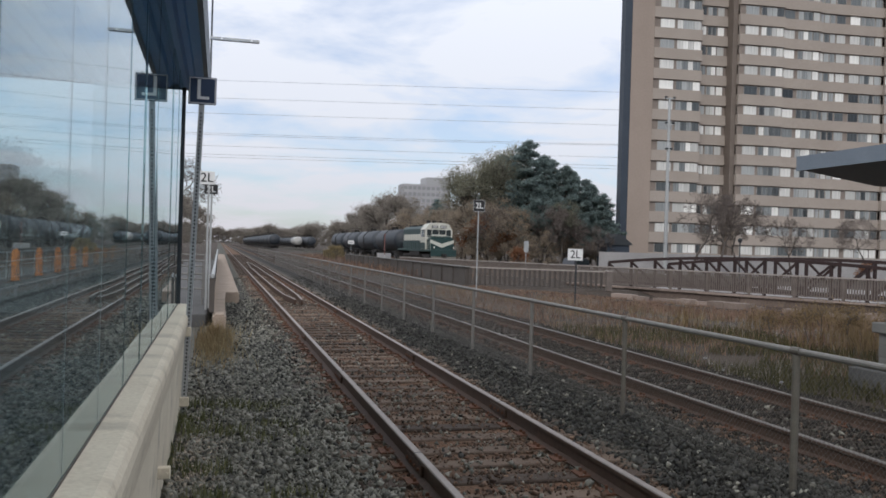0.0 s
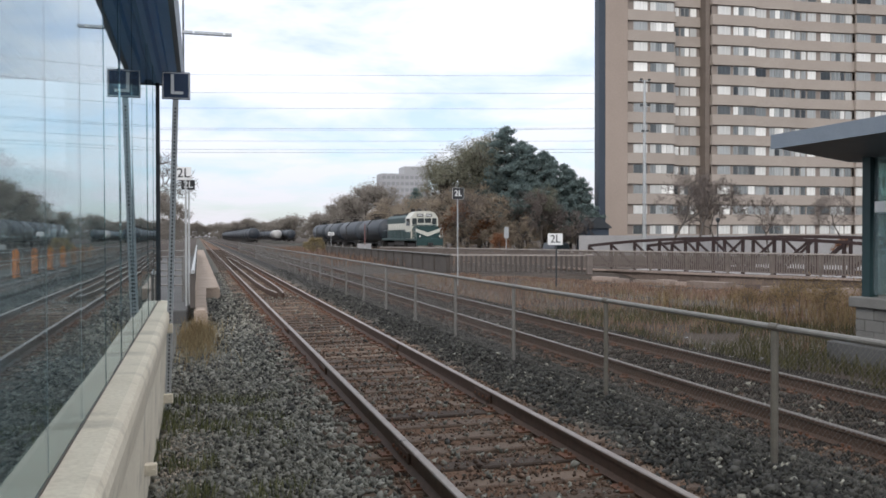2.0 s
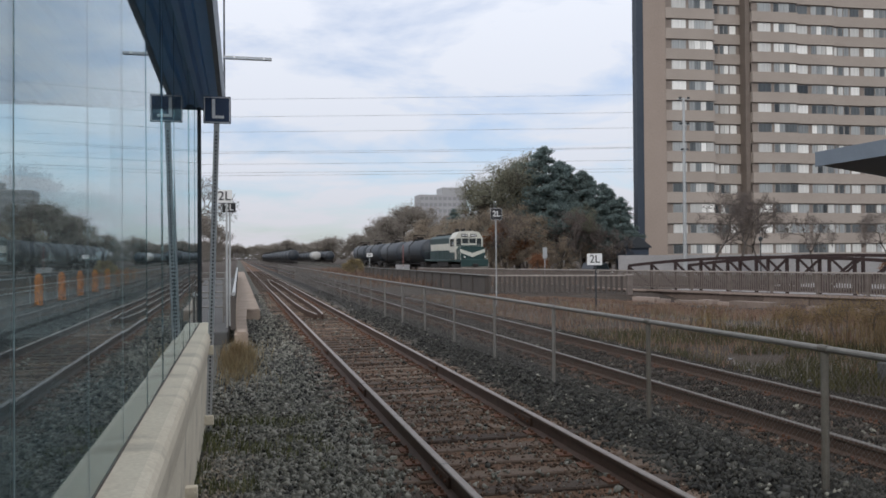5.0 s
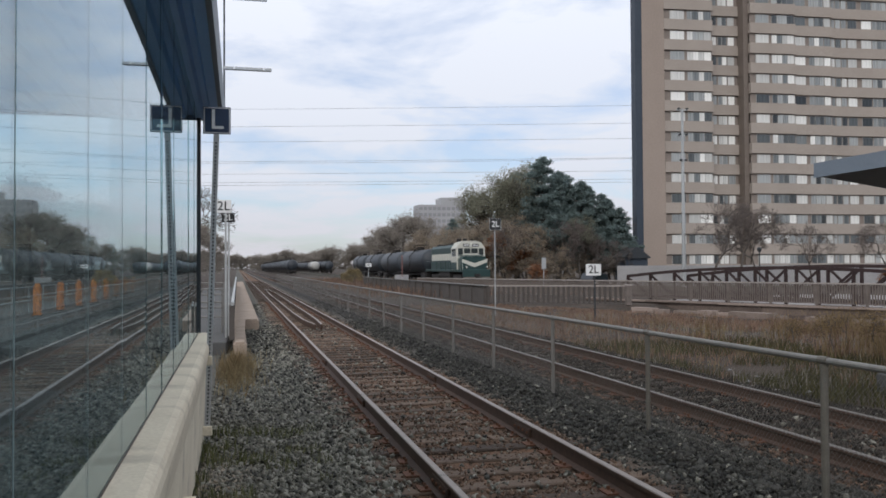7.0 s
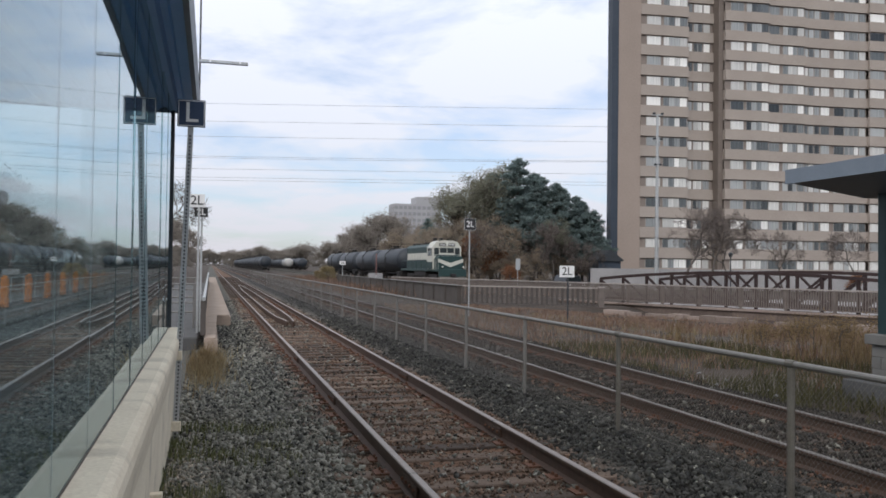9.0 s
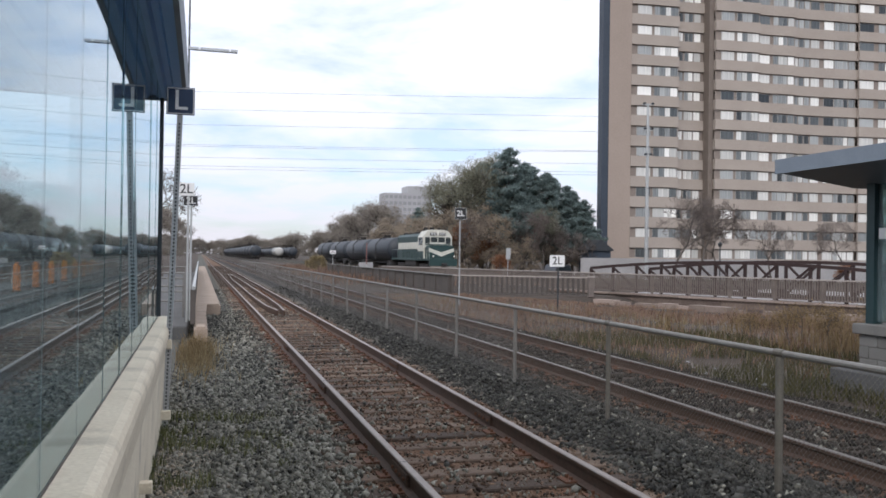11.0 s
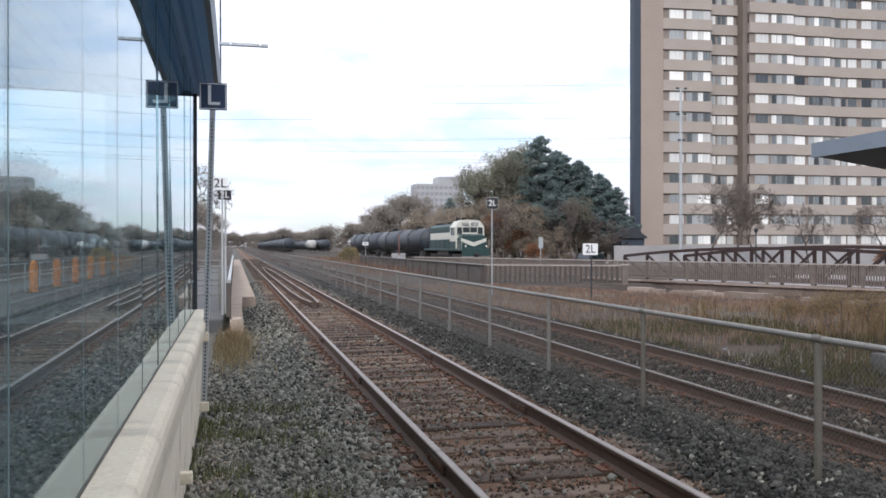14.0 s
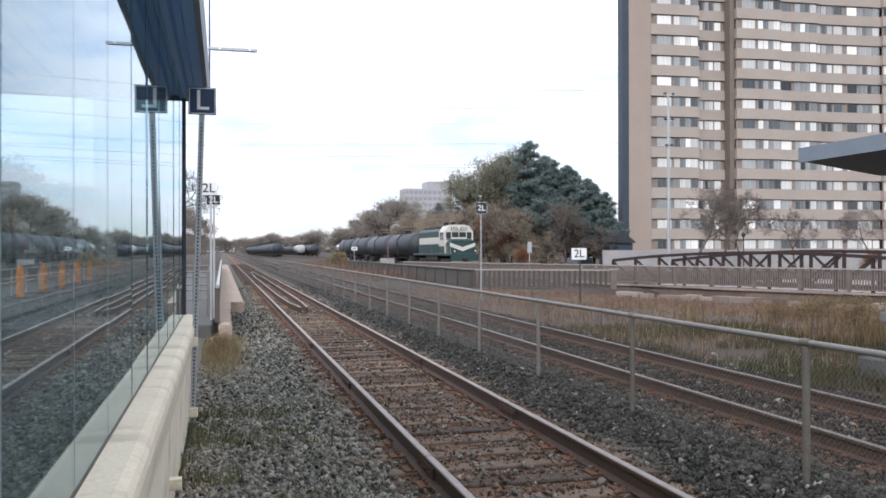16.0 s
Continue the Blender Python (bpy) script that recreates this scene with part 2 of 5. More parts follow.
GASKET = mat("dirty brown sealant", (0.05, 0.04, 0.03), (0.13, 0.11, 0.085), 7, 0.8, 0, 0.2)
GLASS = pane_mat("clear shelter glass", (0.74, 0.84, 0.84), dusty=0.035, gloss_rough=0.018)
TEAL_GLASS = pane_mat("teal shelter glass", (0.64, 0.76, 0.75), dusty=0.10)
NAVY = mat("navy sign face", (0.012, 0.03, 0.075), (0.02, 0.045, 0.10), 6, 0.45, 0, 0.02)
WHITE = mat("white sign paint", (0.66, 0.66, 0.65), (0.80, 0.80, 0.79), 5, 0.5, 0, 0.03)
BLACK = mat("black sign paint", (0.012, 0.012, 0.013), (0.03, 0.03, 0.032), 6, 0.5, 0, 0.03)
GIRDER = mat("brown girder paint", (0.05, 0.042, 0.037), (0.11, 0.095, 0.085), 1.2, 0.7, 0.1, 0.2, 30, 0.006)
FENCE_BROWN = mat("weathered brown railing", (0.10, 0.082, 0.072), (0.22, 0.185, 0.165), 3, 0.75, 0.1, 0.2, 40, 0.004)
RAIL_CAP = mat("pale worn railing cap", (0.24, 0.21, 0.19), (0.40, 0.36, 0.33), 2, 0.75, 0.1, 0.15, 40, 0.004)
TRUSS_RED = mat("dark red truss steel", (0.018, 0.010, 0.010), (0.048, 0.025, 0.022), 2, 0.7, 0.2, 0.2, 40, 0.004)
PALE_WALL = mat("pale low wall", (0.21, 0.205, 0.205), (0.37, 0.36, 0.36), 0.5, 0.9, 0, 0.2, 10, 0.01)
TAN_BRICK = mat("tan tower brick", (0.285, 0.243, 0.21), (0.415, 0.36, 0.315), 0.25, 0.9, 0, 0.1, 6, 0.02)
TAN_PLAIN = mat("tan tower end wall", (0.27, 0.22, 0.185), (0.37, 0.30, 0.255), 0.2, 0.9, 0, 0.1, 5, 0.02)
TOWER_DARK = mat("dark blue cladding", (0.02, 0.03, 0.047), (0.045, 0.06, 0.082), 0.3, 0.6, 0, 0.05, 5, 0.01)
RECESS = mat("brown recess cladding", (0.13, 0.105, 0.088), (0.20, 0.165, 0.14), 0.4, 0.8, 0, 0.1, 5, 0.01)
FAR_WINDOW = mat("far window band", (0.22, 0.22, 0.23), (0.30, 0.30, 0.31), 0.3, 0.6)
FAR_WALL = mat("far grey block wall", (0.30, 0.30, 0.31), (0.42, 0.42, 0.43), 0.1, 0.9, 0, 0.1, 3, 0.02)
LOCO_GREEN = mat("dark green loco paint", (0.006, 0.026, 0.026), (0.014, 0.047, 0.044), 1.5, 0.5, 0, 0.05, 30, 0.003)
LOCO_CREAM = mat("cream loco paint", (0.42, 0.41, 0.36), (0.60, 0.59, 0.52), 1.2, 0.5, 0, 0.05, 30, 0.003)
TANK_WHITE = mat("dusty white tank paint", (0.30, 0.295, 0.28), (0.50, 0.49, 0.47), 0.8, 0.55, 0, 0.1, 12, 0.004)
TANK_BLACK = mat("dusty black tank paint", (0.014, 0.019, 0.026), (0.043, 0.051, 0.062), 0.8, 0.55, 0, 0.1, 12, 0.004, vary=0.35)
UNDERFRAME = mat("black running gear", (0.012, 0.012, 0.012), (0.045, 0.04, 0.037), 3, 0.8, 0.2, 0.2)
CAR_PAINT = mat("dark blue grey car paint", (0.018, 0.02, 0.026), (0.035, 0.038, 0.046), 2, 0.35, 0.2, 0.02)
CAB_GLASS = pane_mat("dark cab glass", (0.015, 0.02, 0.022), clear=False)
LAMP_GLASS = mat("pale headlight lens", (0.55, 0.55, 0.5), (0.75, 0.75, 0.7), 6, 0.25)
ORANGE = mat("faded orange sleeve", (0.72, 0.17, 0.02), (0.90, 0.28, 0.04), 4, 0.6, 0, 0.1, vary=0.2)
RED_PAINT = mat("faded red paint", (0.11, 0.05, 0.046), (0.19, 0.085, 0.075), 4, 0.6)
BARK = mat("grey bark", (0.055, 0.047, 0.04), (0.14, 0.12, 0.105), 4, 0.95, 0, 0.5, 30, 0.01)
TWIG = mat("bare twigs", (0.085, 0.07, 0.062), (0.17, 0.14, 0.125), 2, 0.95, 0, 0.0, island=0.4)
# Tree leaf colours are paler than real foliage, standing in for distance haze.
PINE = mat("pine needles", (0.125, 0.17, 0.168), (0.255, 0.32, 0.305), 0.5, 0.85, 0, 0, 4, island=0.3)
OLIVE_LEAF = mat("dull olive leaves", (0.17, 0.17, 0.125), (0.30, 0.295, 0.22), 0.5, 0.85, 0, 0, 4, island=0.25)
BROWN_LEAF = mat("brown autumn leaves", (0.24, 0.195, 0.15), (0.42, 0.35, 0.27), 0.5, 0.85, 0, 0, 4, island=0.25)
GREY_LEAF = mat("grey brown twigs and leaves", (0.21, 0.185, 0.16), (0.38, 0.34, 0.295), 0.5, 0.9, 0, 0, 4, island=0.25)
RUSSET_LEAF = mat("russet shrub leaves", (0.16, 0.072, 0.036), (0.31, 0.155, 0.085), 0.6, 0.85, 0, 0, 4, island=0.5)
DRY_GRASS = mat("dry brown grass", (0.11, 0.066, 0.046), (0.33, 0.22, 0.16), 0.5, 0.9, 0, 0, 3, island=0.6)
WEED = mat("pale green weeds", (0.06, 0.07, 0.03), (0.20, 0.20, 0.095), 0.5, 0.9, 0, 0, 3, island=0.6)
OLIVE_WEED = mat("olive brown weeds", (0.105, 0.073, 0.037), (0.28, 0.20, 0.105), 0.5, 0.9, 0, 0, 3, island=0.6)
TUFT = mat("pale dry tuft", (0.16, 0.125, 0.065), (0.38, 0.31, 0.18), 0.5, 0.9, 0, 0, 3, island=0.6)
GREEN_GRASS = mat("green grass", (0.034, 0.034, 0.015), (0.115, 0.107, 0.047), 0.5, 0.9, 0, 0, 3, island=0.6)


def translucent(m, share):
    """Thin leaves let part of the light through."""
    t = m.node_tree
    b = t.nodes["Principled BSDF"]
    tl = t.nodes.new("ShaderNodeBsdfTranslucent")
    t.links.new(b.inputs["Base Color"].links[0].from_socket, tl.inputs[0])
    mx = t.nodes.new("ShaderNodeMixShader")
    mx.inputs[0].default_value = share
    t.links.new(b.outputs[0], mx.inputs[1])
    t.links.new(tl.outputs[0], mx.inputs[2])
    t.links.new(mx.outputs[0], t.nodes["Material Output"].inputs[0])


for leaf in (PINE, OLIVE_LEAF, BROWN_LEAF, GREY_LEAF, RUSSET_LEAF, DRY_GRASS, GREEN_GRASS, TUFT, WEED, OLIVE_WEED):
    translucent(leaf, 0.55)
WIRE = mat("dark overhead wire", (0.10, 0.10, 0.11), (0.16, 0.16, 0.17), 1, 0.6)
ASPHALT = mat("platform asphalt", (0.05, 0.05, 0.05), (0.11, 0.11, 0.11), 1.0, 0.9, 0, 0.3, 40, 0.006)


# ---- building kit ----
def thing(name, at, label, category, group="", kind=""):
    ob = new(name)
    ob.matrix_basis = at if isinstance(at, Matrix) else Matrix.Translation(at)
    ob.empty_display_size = 0.2
    return tagged(ob, label, category, group, kind)


def link(name, mesh, parent=None, label="", at=None):
    ob = new(name, mesh)
    if at is not None:
        ob.matrix_basis = at
    if parent is not None:
        ob.parent = parent
    return tagged(ob, label)


def mesh_of(bm, material, name="part", smooth=False):
    me = bpy.data.meshes.new(name)
    bmesh.ops.recalc_face_normals(bm, faces=bm.faces)
    if smooth:
        for f in bm.faces:
            f.smooth = True
    bm.to_mesh(me)
    bm.free()
    me.materials.append(material)
    return me


def part(name, bm, material, parent=None, label="", smooth=False):
    return link(name, mesh_of(bm, material, name, smooth), parent, label)


def structure(name, bm, material, label, category, smooth=False):
    return tagged(part(name, bm, material, None, "", smooth), label, category, "", "structure")


def box(bm, x0, x1, y0, y1, z0, z1, bevel=0.0, m=None):
    made = bmesh.ops.create_cube(bm, size=1.0, matrix=Matrix.Translation(((x0 + x1) / 2, (y0 + y1) / 2, (z0 + z1) / 2)) @ Matrix.Diagonal((x1 - x0, y1 - y0, z1 - z0, 1)))
    vs = made["verts"]
    if bevel:
        es = list({e for v in vs for e in v.link_edges})
        r = bmesh.ops.bevel(bm, geom=es, offset=bevel, segments=1, affect="EDGES", profile=0.5)
        vs = list({v for f in r["faces"] for v in f.verts} | {v for v in vs if v.is_valid})
    if m is not None:
        bmesh.ops.transform(bm, matrix=m, verts=vs)
    return bm


def tube(bm, a, b, r0, r1=None, n=8):
    a, b = Vector(a), Vector(b)
    d = b - a
    q = d.to_track_quat("Z", "Y").to_matrix().to_4x4()
    bmesh.ops.create_cone(bm, cap_ends=True, segments=n, radius1=r0, radius2=r0 if r1 is None else r1, depth=d.length, matrix=Matrix.Translation((a + b) / 2) @ q)
    return bm


def bar(bm, a, b, w, h):
    """A square bar from a to b, w wide and h high."""
    a, b = Vector(a), Vector(b)
    d = b - a
    q = d.to_track_quat("Y", "Z").to_matrix().to_4x4()
    bmesh.ops.create_cube(bm, size=1.0, matrix=Matrix.Translation((a + b) / 2) @ q @ Matrix.Diagonal((w, d.length, h, 1)))
    return bm


def extrude(bm, outline, axis, s0, s1):
    """A prism of an outline; axis "y": outline in x, z; axis "x": in y, z; axis "z": in x, y."""
    put = {"y": lambda a, b, s: (a, s, b), "x": lambda a, b, s: (s, a, b), "z": lambda a, b, s: (a, b, s)}[axis]
    v0 = [bm.verts.new(put(a, b, s0)) for a, b in outline]
    v1 = [bm.verts.new(put(a, b, s1)) for a, b in outline]
    n = len(outline)
    bm.faces.new(v0)
    bm.faces.new(v1[::-1])
    for i in range(n):
        bm.faces.new((v0[i], v0[(i + 1) % n], v1[(i + 1) % n], v1[i]))
    return bm


def B():
    return bmesh.new()


def fast_mesh(name, verts, faces, material, smooth=False):
    me = bpy.data.meshes.new(name)
    verts, faces = np.asarray(verts, dtype=np.float32), np.asarray(faces, dtype=np.int32)
    k = faces.shape[1]
    me.vertices.add(len(verts))
    me.vertices.foreach_set("co", verts.ravel())
    me.loops.add(faces.size)
    me.loops.foreach_set("vertex_index", faces.ravel())
    me.polygons.add(len(faces))
    me.polygons.foreach_set("loop_start", np.arange(0, faces.size, k, dtype=np.int32))
    me.update(calc_edges=True)
    me.materials.append(material)
    return me


def loft(bm, pts, r, n=4):
    """One continuous round strand through the points."""
    rings = []
    for i, p in enumerate(pts):
        d = (Vector(pts[min(i + 1, len(pts) - 1)]) - Vector(pts[max(i - 1, 0)])).normalized()
        q = d.to_track_quat("Z", "Y")
        rings.append([bm.verts.new(Vector(p) + q @ Vector((r * math.cos(6.2832 * k / n), r * math.sin(6.2832 * k / n), 0))) for k in range(n)])
    for a, b in zip(rings, rings[1:]):
        for k in range(n):
            bm.faces.new((a[k], a[(k + 1) % n], b[(k + 1) % n], b[k]))
    bm.faces.new(rings[0])
    bm.faces.new(rings[-1])
    return bm


def text_mesh(words, size, material, bold=0.0):
    cu = bpy.data.curves.new("lettering", "FONT")
    cu.body, cu.size, cu.align_x, cu.align_y, cu.extrude, cu.offset = words, size, "CENTER", "CENTER", 0.003, bold
    ob = bpy.data.objects.new("lettering", cu)
    scene.collection.objects.link(ob)
    bpy.context.view_layer.update()
    me = bpy.data.meshes.new_from_object(ob.evaluated_get(bpy.context.evaluated_depsgraph_get()))
    bpy.data.objects.remove(ob)
    me.materials.clear()
    me.materials.append(material)
    return me

# ---- ground and tracks ----
RAILS_NEAR, RAILS_FAR = (1.70, 3.20), (5.68, 7.18)
TRAIN_X = 23.9


def bed_height(x):
    """The ballast's height across the two tracks."""
    pts = ((-0.6, -0.30), (0.6, -0.27), (1.2, -0.20), (3.7, -0.20), (4.1, -0.07), (4.8, -0.07), (5.2, -0.20), (7.7, -0.20), (8.6, -0.36), (9.4, -0.45))
    return float(np.interp(x, [p[0] for p in pts], [p[1] for p in pts]))


bm = B()
xs = [-1500, -400, -120, -40, -12] + [9 + 0.75 * i for i in range(38)] + [40, 50, 120, 400, 1500]
ys = [-600, -100, -20, 0] + [8 + 0.75 * i for i in range(60)] + [56, 60, 90, 140, 250, 500, 1000, 3000]


def ground_height(x, y):
    """Level ground with a dip along the near side of the road bridge, shaped so that the camera sees the slab faces."""
    off, s = (x - 23.5) * 0.929 + (y - 49.0) * 0.37, (x - 23.5) * 0.37 - (y - 49.0) * 0.929
    across = np.interp(off, (-8.8, -6.8, 0.4, 1.6), (0, 1, 1, 0))
    return -0.45 - 0.45 * float(across * np.interp(s, (3.0, 5.0, 33.0, 36.0), (0, 1, 1, 0)))


grid = [[bm.verts.new((x, y, ground_height(x, y))) for x in xs] for y in ys]
for j in range(len(ys) - 1):
    for i in range(len(xs) - 1):
        bm.faces.new((grid[j][i], grid[j][i + 1], grid[j + 1][i + 1], grid[j + 1][i]))
structure("ground", bm, GROUND, "dry brown trackside ground with sparse grass", "ground")

bm = B()
cols = [-0.6 + 0.25 * i for i in range(41)]
rows_y = [-8 + 0.5 * i for i in range(70)] + [27 + 4 * i for i in range(25)] + [130, 200, 400, 900]
grid = [[bm.verts.new((x, y, bed_height(x) + 0.03 * noise.noise((x * 1.7, y * 1.7, 0)) if x < 9.2 else -0.5)) for x in cols] for y in rows_y]
for j in range(len(rows_y) - 1):
    for i in range(len(cols) - 1):
        bm.faces.new((grid[j][i], grid[j][i + 1], grid[j + 1][i + 1], grid[j + 1][i]))
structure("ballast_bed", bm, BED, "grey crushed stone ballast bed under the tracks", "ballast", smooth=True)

RAIL_OUTLINE = [(-0.07, -0.172), (0.07, -0.172), (0.07, -0.162), (0.012, -0.14), (0.010, -0.05), (0.036, -0.035), (0.036, -0.008), (-0.036, -0.008), (-0.036, -0.035), (-0.010, -0.05), (-0.012, -0.14), (-0.07, -0.162)]


def rail(track, x, y0, y1, head=RAIL_HEAD):
    bm = B()
    extrude(bm, [(x + a, b) for a, b in RAIL_OUTLINE], "y", y0, y1)
    r = part("rail", bm, RAIL_SIDE, track, "rusty steel rail")
    bm = B()
    extrude(bm, [(x - 0.033, -0.0085), (x + 0.033, -0.0085), (x + 0.028, 0.0), (x - 0.028, 0.0)], "y", y0, y1)
    part("rail_head", bm, head, r, "polished running surface")


bm = B()
box(bm, -1.3, 1.3, -0.115, 0.115, -0.19, 0.0, 0.012)
sleeper_mesh = mesh_of(bm, SLEEPER, "sleeper")
bm = B()
box(bm, -1.3, 1.3, -0.115, 0.115, -0.19, 0.0, 0.012)
grey_sleeper_mesh = mesh_of(bm, GREY_SLEEPER, "sleeper")
bm = B()
for s in (-1, 1):
    box(bm, s * 0.75 - 0.18, s * 0.75 + 0.18, -0.1, 0.1, 0.001, 0.016)
    for dx in (-0.11, 0.11):
        box(bm, s * 0.75 + dx - 0.012, s * 0.75 + dx + 0.012, -0.06, -0.035, 0.016, 0.045)
        box(bm, s * 0.75 + dx - 0.012, s * 0.75 + dx + 0.012, 0.035, 0.06, 0.016, 0.045)
plate_mesh = mesh_of(bm, RUST_PLATE, "tie_plate")


def track(name, rails, label, head, sleepers, wood):
    t = thing(name, (0, 0, 0), label, "railway track", "", "structure")
    for x in rails:
        rail(t, x, -12, 900, head)
    rng = random.Random(int(rails[0] * 100))
    mid = sum(rails) / 2
    y, n = -8.24, 0
    far = []
    while y < 130:
        m = pose(mid + rng.uniform(-0.04, 0.04), y + rng.uniform(-0.03, 0.03), -0.172 + rng.uniform(-0.012, 0.0), rng.uniform(-0.6, 0.6), rng.uniform(-0.3, 0.3), rng.uniform(-1.2, 1.2))
        if n < 112:
            s = link("sleeper", sleepers, t, "", m)
            p = link("tie_plate", plate_mesh, s)
        else:
            far.append(m)
        y += 0.52
        n += 1
    bm = B()
    for m in far:
        box(bm, -1.3, 1.3, -0.115, 0.115, -0.19, 0.0, 0, m)
    tagged(part("sleepers_far", bm, wood, t), kind="stuff")
    return t


near_track = track("track_1", RAILS_NEAR, "main line track, polished rails on weathered rust-stained sleepers", RAIL_HEAD, sleeper_mesh, SLEEPER)
track("track_2", RAILS_FAR, "second main line track behind the wire fence", RAIL_HEAD_DULL, grey_sleeper_mesh, GREY_SLEEPER)
for x0 in (2.14, 2.66):
    s = 1 if x0 > 2.45 else -1
    bm = B()
    pts = [(x0 - (0.10 if s > 0 else -0.22), 27.0), (x0 - (0.02 if s > 0 else -0.06), 29.5), (x0, 34), (x0, 60), (2.42 + s * 0.06, 75)]
    for (xa, ya), (xb, yb) in zip(pts, pts[1:]):
        bar(bm, (xa, ya, -0.09), (xb, yb, -0.09), 0.05, 0.16)
    g = part("guard_rail", bm, RAIL_SIDE, near_track, "inner guard rail with tapered end")
    bm = B()
    for (xa, ya), (xb, yb) in zip(pts, pts[1:]):
        bar(bm, (xa, ya, -0.004), (xb, yb, -0.004), 0.055, 0.012)
    part("rail_head", bm, RAIL_HEAD, g)

for x0, y0 in ((3.20, 9.35), (3.20, 14.05), (1.70, 11.9), (1.70, 7.1), (3.20, 23.6), (1.70, 17.0)):
    bm = B()
    for side in (-1, 1):
        box(bm, x0 + side * 0.026 - 0.013, x0 + side * 0.026 + 0.013, y0 - 0.28, y0 + 0.28, -0.138, -0.045, 0.004)
    joint = part("joint_bar", bm, RAIL_SIDE, near_track, "dark bolted joint bar")
    for k in range(4):
        bm = B()
        y = y0 - 0.21 + 0.14 * k
        tube(bm, (x0 - 0.058, y, -0.09), (x0 + 0.058, y, -0.09), 0.016, n=6)
        part("bolt", bm, RUST_PLATE, joint)
    bm = B()
    box(bm, x0 - 0.0375, x0 + 0.0375, y0 - 0.006, y0 + 0.006, -0.036, 0.0015)
    part("gap", bm, BLACK, joint, "dark gap between rail ends")

# ---- wire fence between the tracks ----
FENCE_X, FENCE_TOP, FENCE_STEP = 4.42, 1.03, 2.93
fence = thing("wire_fence", (FENCE_X, 5.76, -0.1), "galvanised chain-link fence with tubular top rail between tracks", "fence")
fence_inv = fence.matrix_basis.inverted()


def fpart(name, bm, material, label=""):
    bmesh.ops.transform(bm, matrix=fence_inv, verts=bm.verts)
    return part(name, bm, material, fence, label)


for k in range(-2, 33):
    y = 5.76 + FENCE_STEP * k
    bm = B()
    tube(bm, (FENCE_X, y, -0.15), (FENCE_X, y, FENCE_TOP - 0.03), 0.032 if k <= 0 else 0.026, n=10)
    tube(bm, (FENCE_X, y - 0.05, FENCE_TOP), (FENCE_X, y + 0.05, FENCE_TOP), 0.033, n=10)
    # Near posts darker, far posts paler: shade and haze put into the steel's colour.
    fpart("post", bm, DULL_GALV if k < 2 else FENCE_GALV)
bm = B()
tube(bm, (FENCE_X, 5.76 - 2 * FENCE_STEP, FENCE_TOP), (FENCE_X, 5.76 + 32 * FENCE_STEP, FENCE_TOP), 0.026, n=10)
fpart("top_rail", bm, FENCE_GALV)
bm = B()
tube(bm, (FENCE_X, 5.76 - 2 * FENCE_STEP, 0.05), (FENCE_X, 5.76 + 32 * FENCE_STEP, 0.05), 0.0025, n=4)
fpart("tension_wire", bm, DULL_GALV)


def mesh_panel(y0, y1, z0, z1, gap, r):
    """Crossing slanted wires clipped to a panel."""
    verts, faces = [], []
    h = z1 - z0
    for s in (1, -1):
        c = y0 - h
        while c < y1 + h:
            a, b = (c, c + h) if s > 0 else (c + h, c)
            za, zb = z0, z1
            pa, pb = max(min(a, y1), y0), max(min(b, y1), y0)
            if abs(pa - pb) > 0.02:
                za = z0 + (pa - a) / (b - a) * h
                zb = z0 + (pb - a) / (b - a) * h
                i = len(verts)
                for yy, zz in ((pa, za), (pb, zb)):
                    verts += [(FENCE_X - r, yy, zz - r), (FENCE_X + r, yy, zz - r), (FENCE_X, yy, zz + r)]
                faces += [(i, i + 1, i + 4, i + 3), (i + 1, i + 2, i + 5, i + 4), (i + 2, i, i + 3, i + 5)]
            c += gap
    return verts, faces


for k in range(-2, 22):
    y = 5.76 + FENCE_STEP * k
    near = k < 6
    v, f = mesh_panel(y, y + FENCE_STEP, -0.03, FENCE_TOP, 0.052 if near else 0.11, 0.0013 if near else 0.0016)
    # Mesh panels follow the posts: the paler steel stands in for distance haze.
    me = fast_mesh("mesh_panel", np.array(v) - np.array((FENCE_X, 5.76, -0.1)), f, FENCE_GALV if k > 1 else DULL_GALV)
    link("mesh_panel", me, fence)

# ---- shelter along the near track: low wall, glass, canopy ----
GX, SILL, GLASS_END, GLASS_TOP = -0.512, 0.903, 11.9, 3.80
shelter = thing("platform_shelter", (GX, 5, -0.3), "glass-walled platform shelter on a cream concrete wall, blue canopy", "shelter")
sh_inv = shelter.matrix_basis.inverted()


def spart(name, bm, material, label="", parent=None, smooth=False):
    bmesh.ops.transform(bm, matrix=sh_inv, verts=bm.verts)
    return part(name, bm, material, parent or shelter, label, smooth)


bm = B()
extrude(bm, [(-0.76, -0.5), (-0.405, -0.5), (-0.385, SILL - 0.43), (-0.35, SILL - 0.25), (-0.325, SILL - 0.10), (-0.33, SILL - 0.05), (-0.346, SILL - 0.02), (-0.385, SILL - 0.004), (GX - 0.014, SILL + 0.004), (GX - 0.016, SILL - 0.43), (-0.76, SILL - 0.43)], "y", -3, 12.0)
wall = spart("low_wall", bm, CREAM_CONCRETE, "cream concrete low wall with rounded edge")
bm = B()
box(bm, GX - 0.007, GX + 0.007, -3, 11.93, SILL + 0.004, SILL + 0.012)
spart("gasket", bm, GASKET, "dirty brown sealant strip")
joints = [-2.4, -1.2, 0.0, 1.1, 2.18, 3.2, 4.11, 5.15, 6.2, 7.3, 8.4, 9.5, 10.7, GLASS_END]
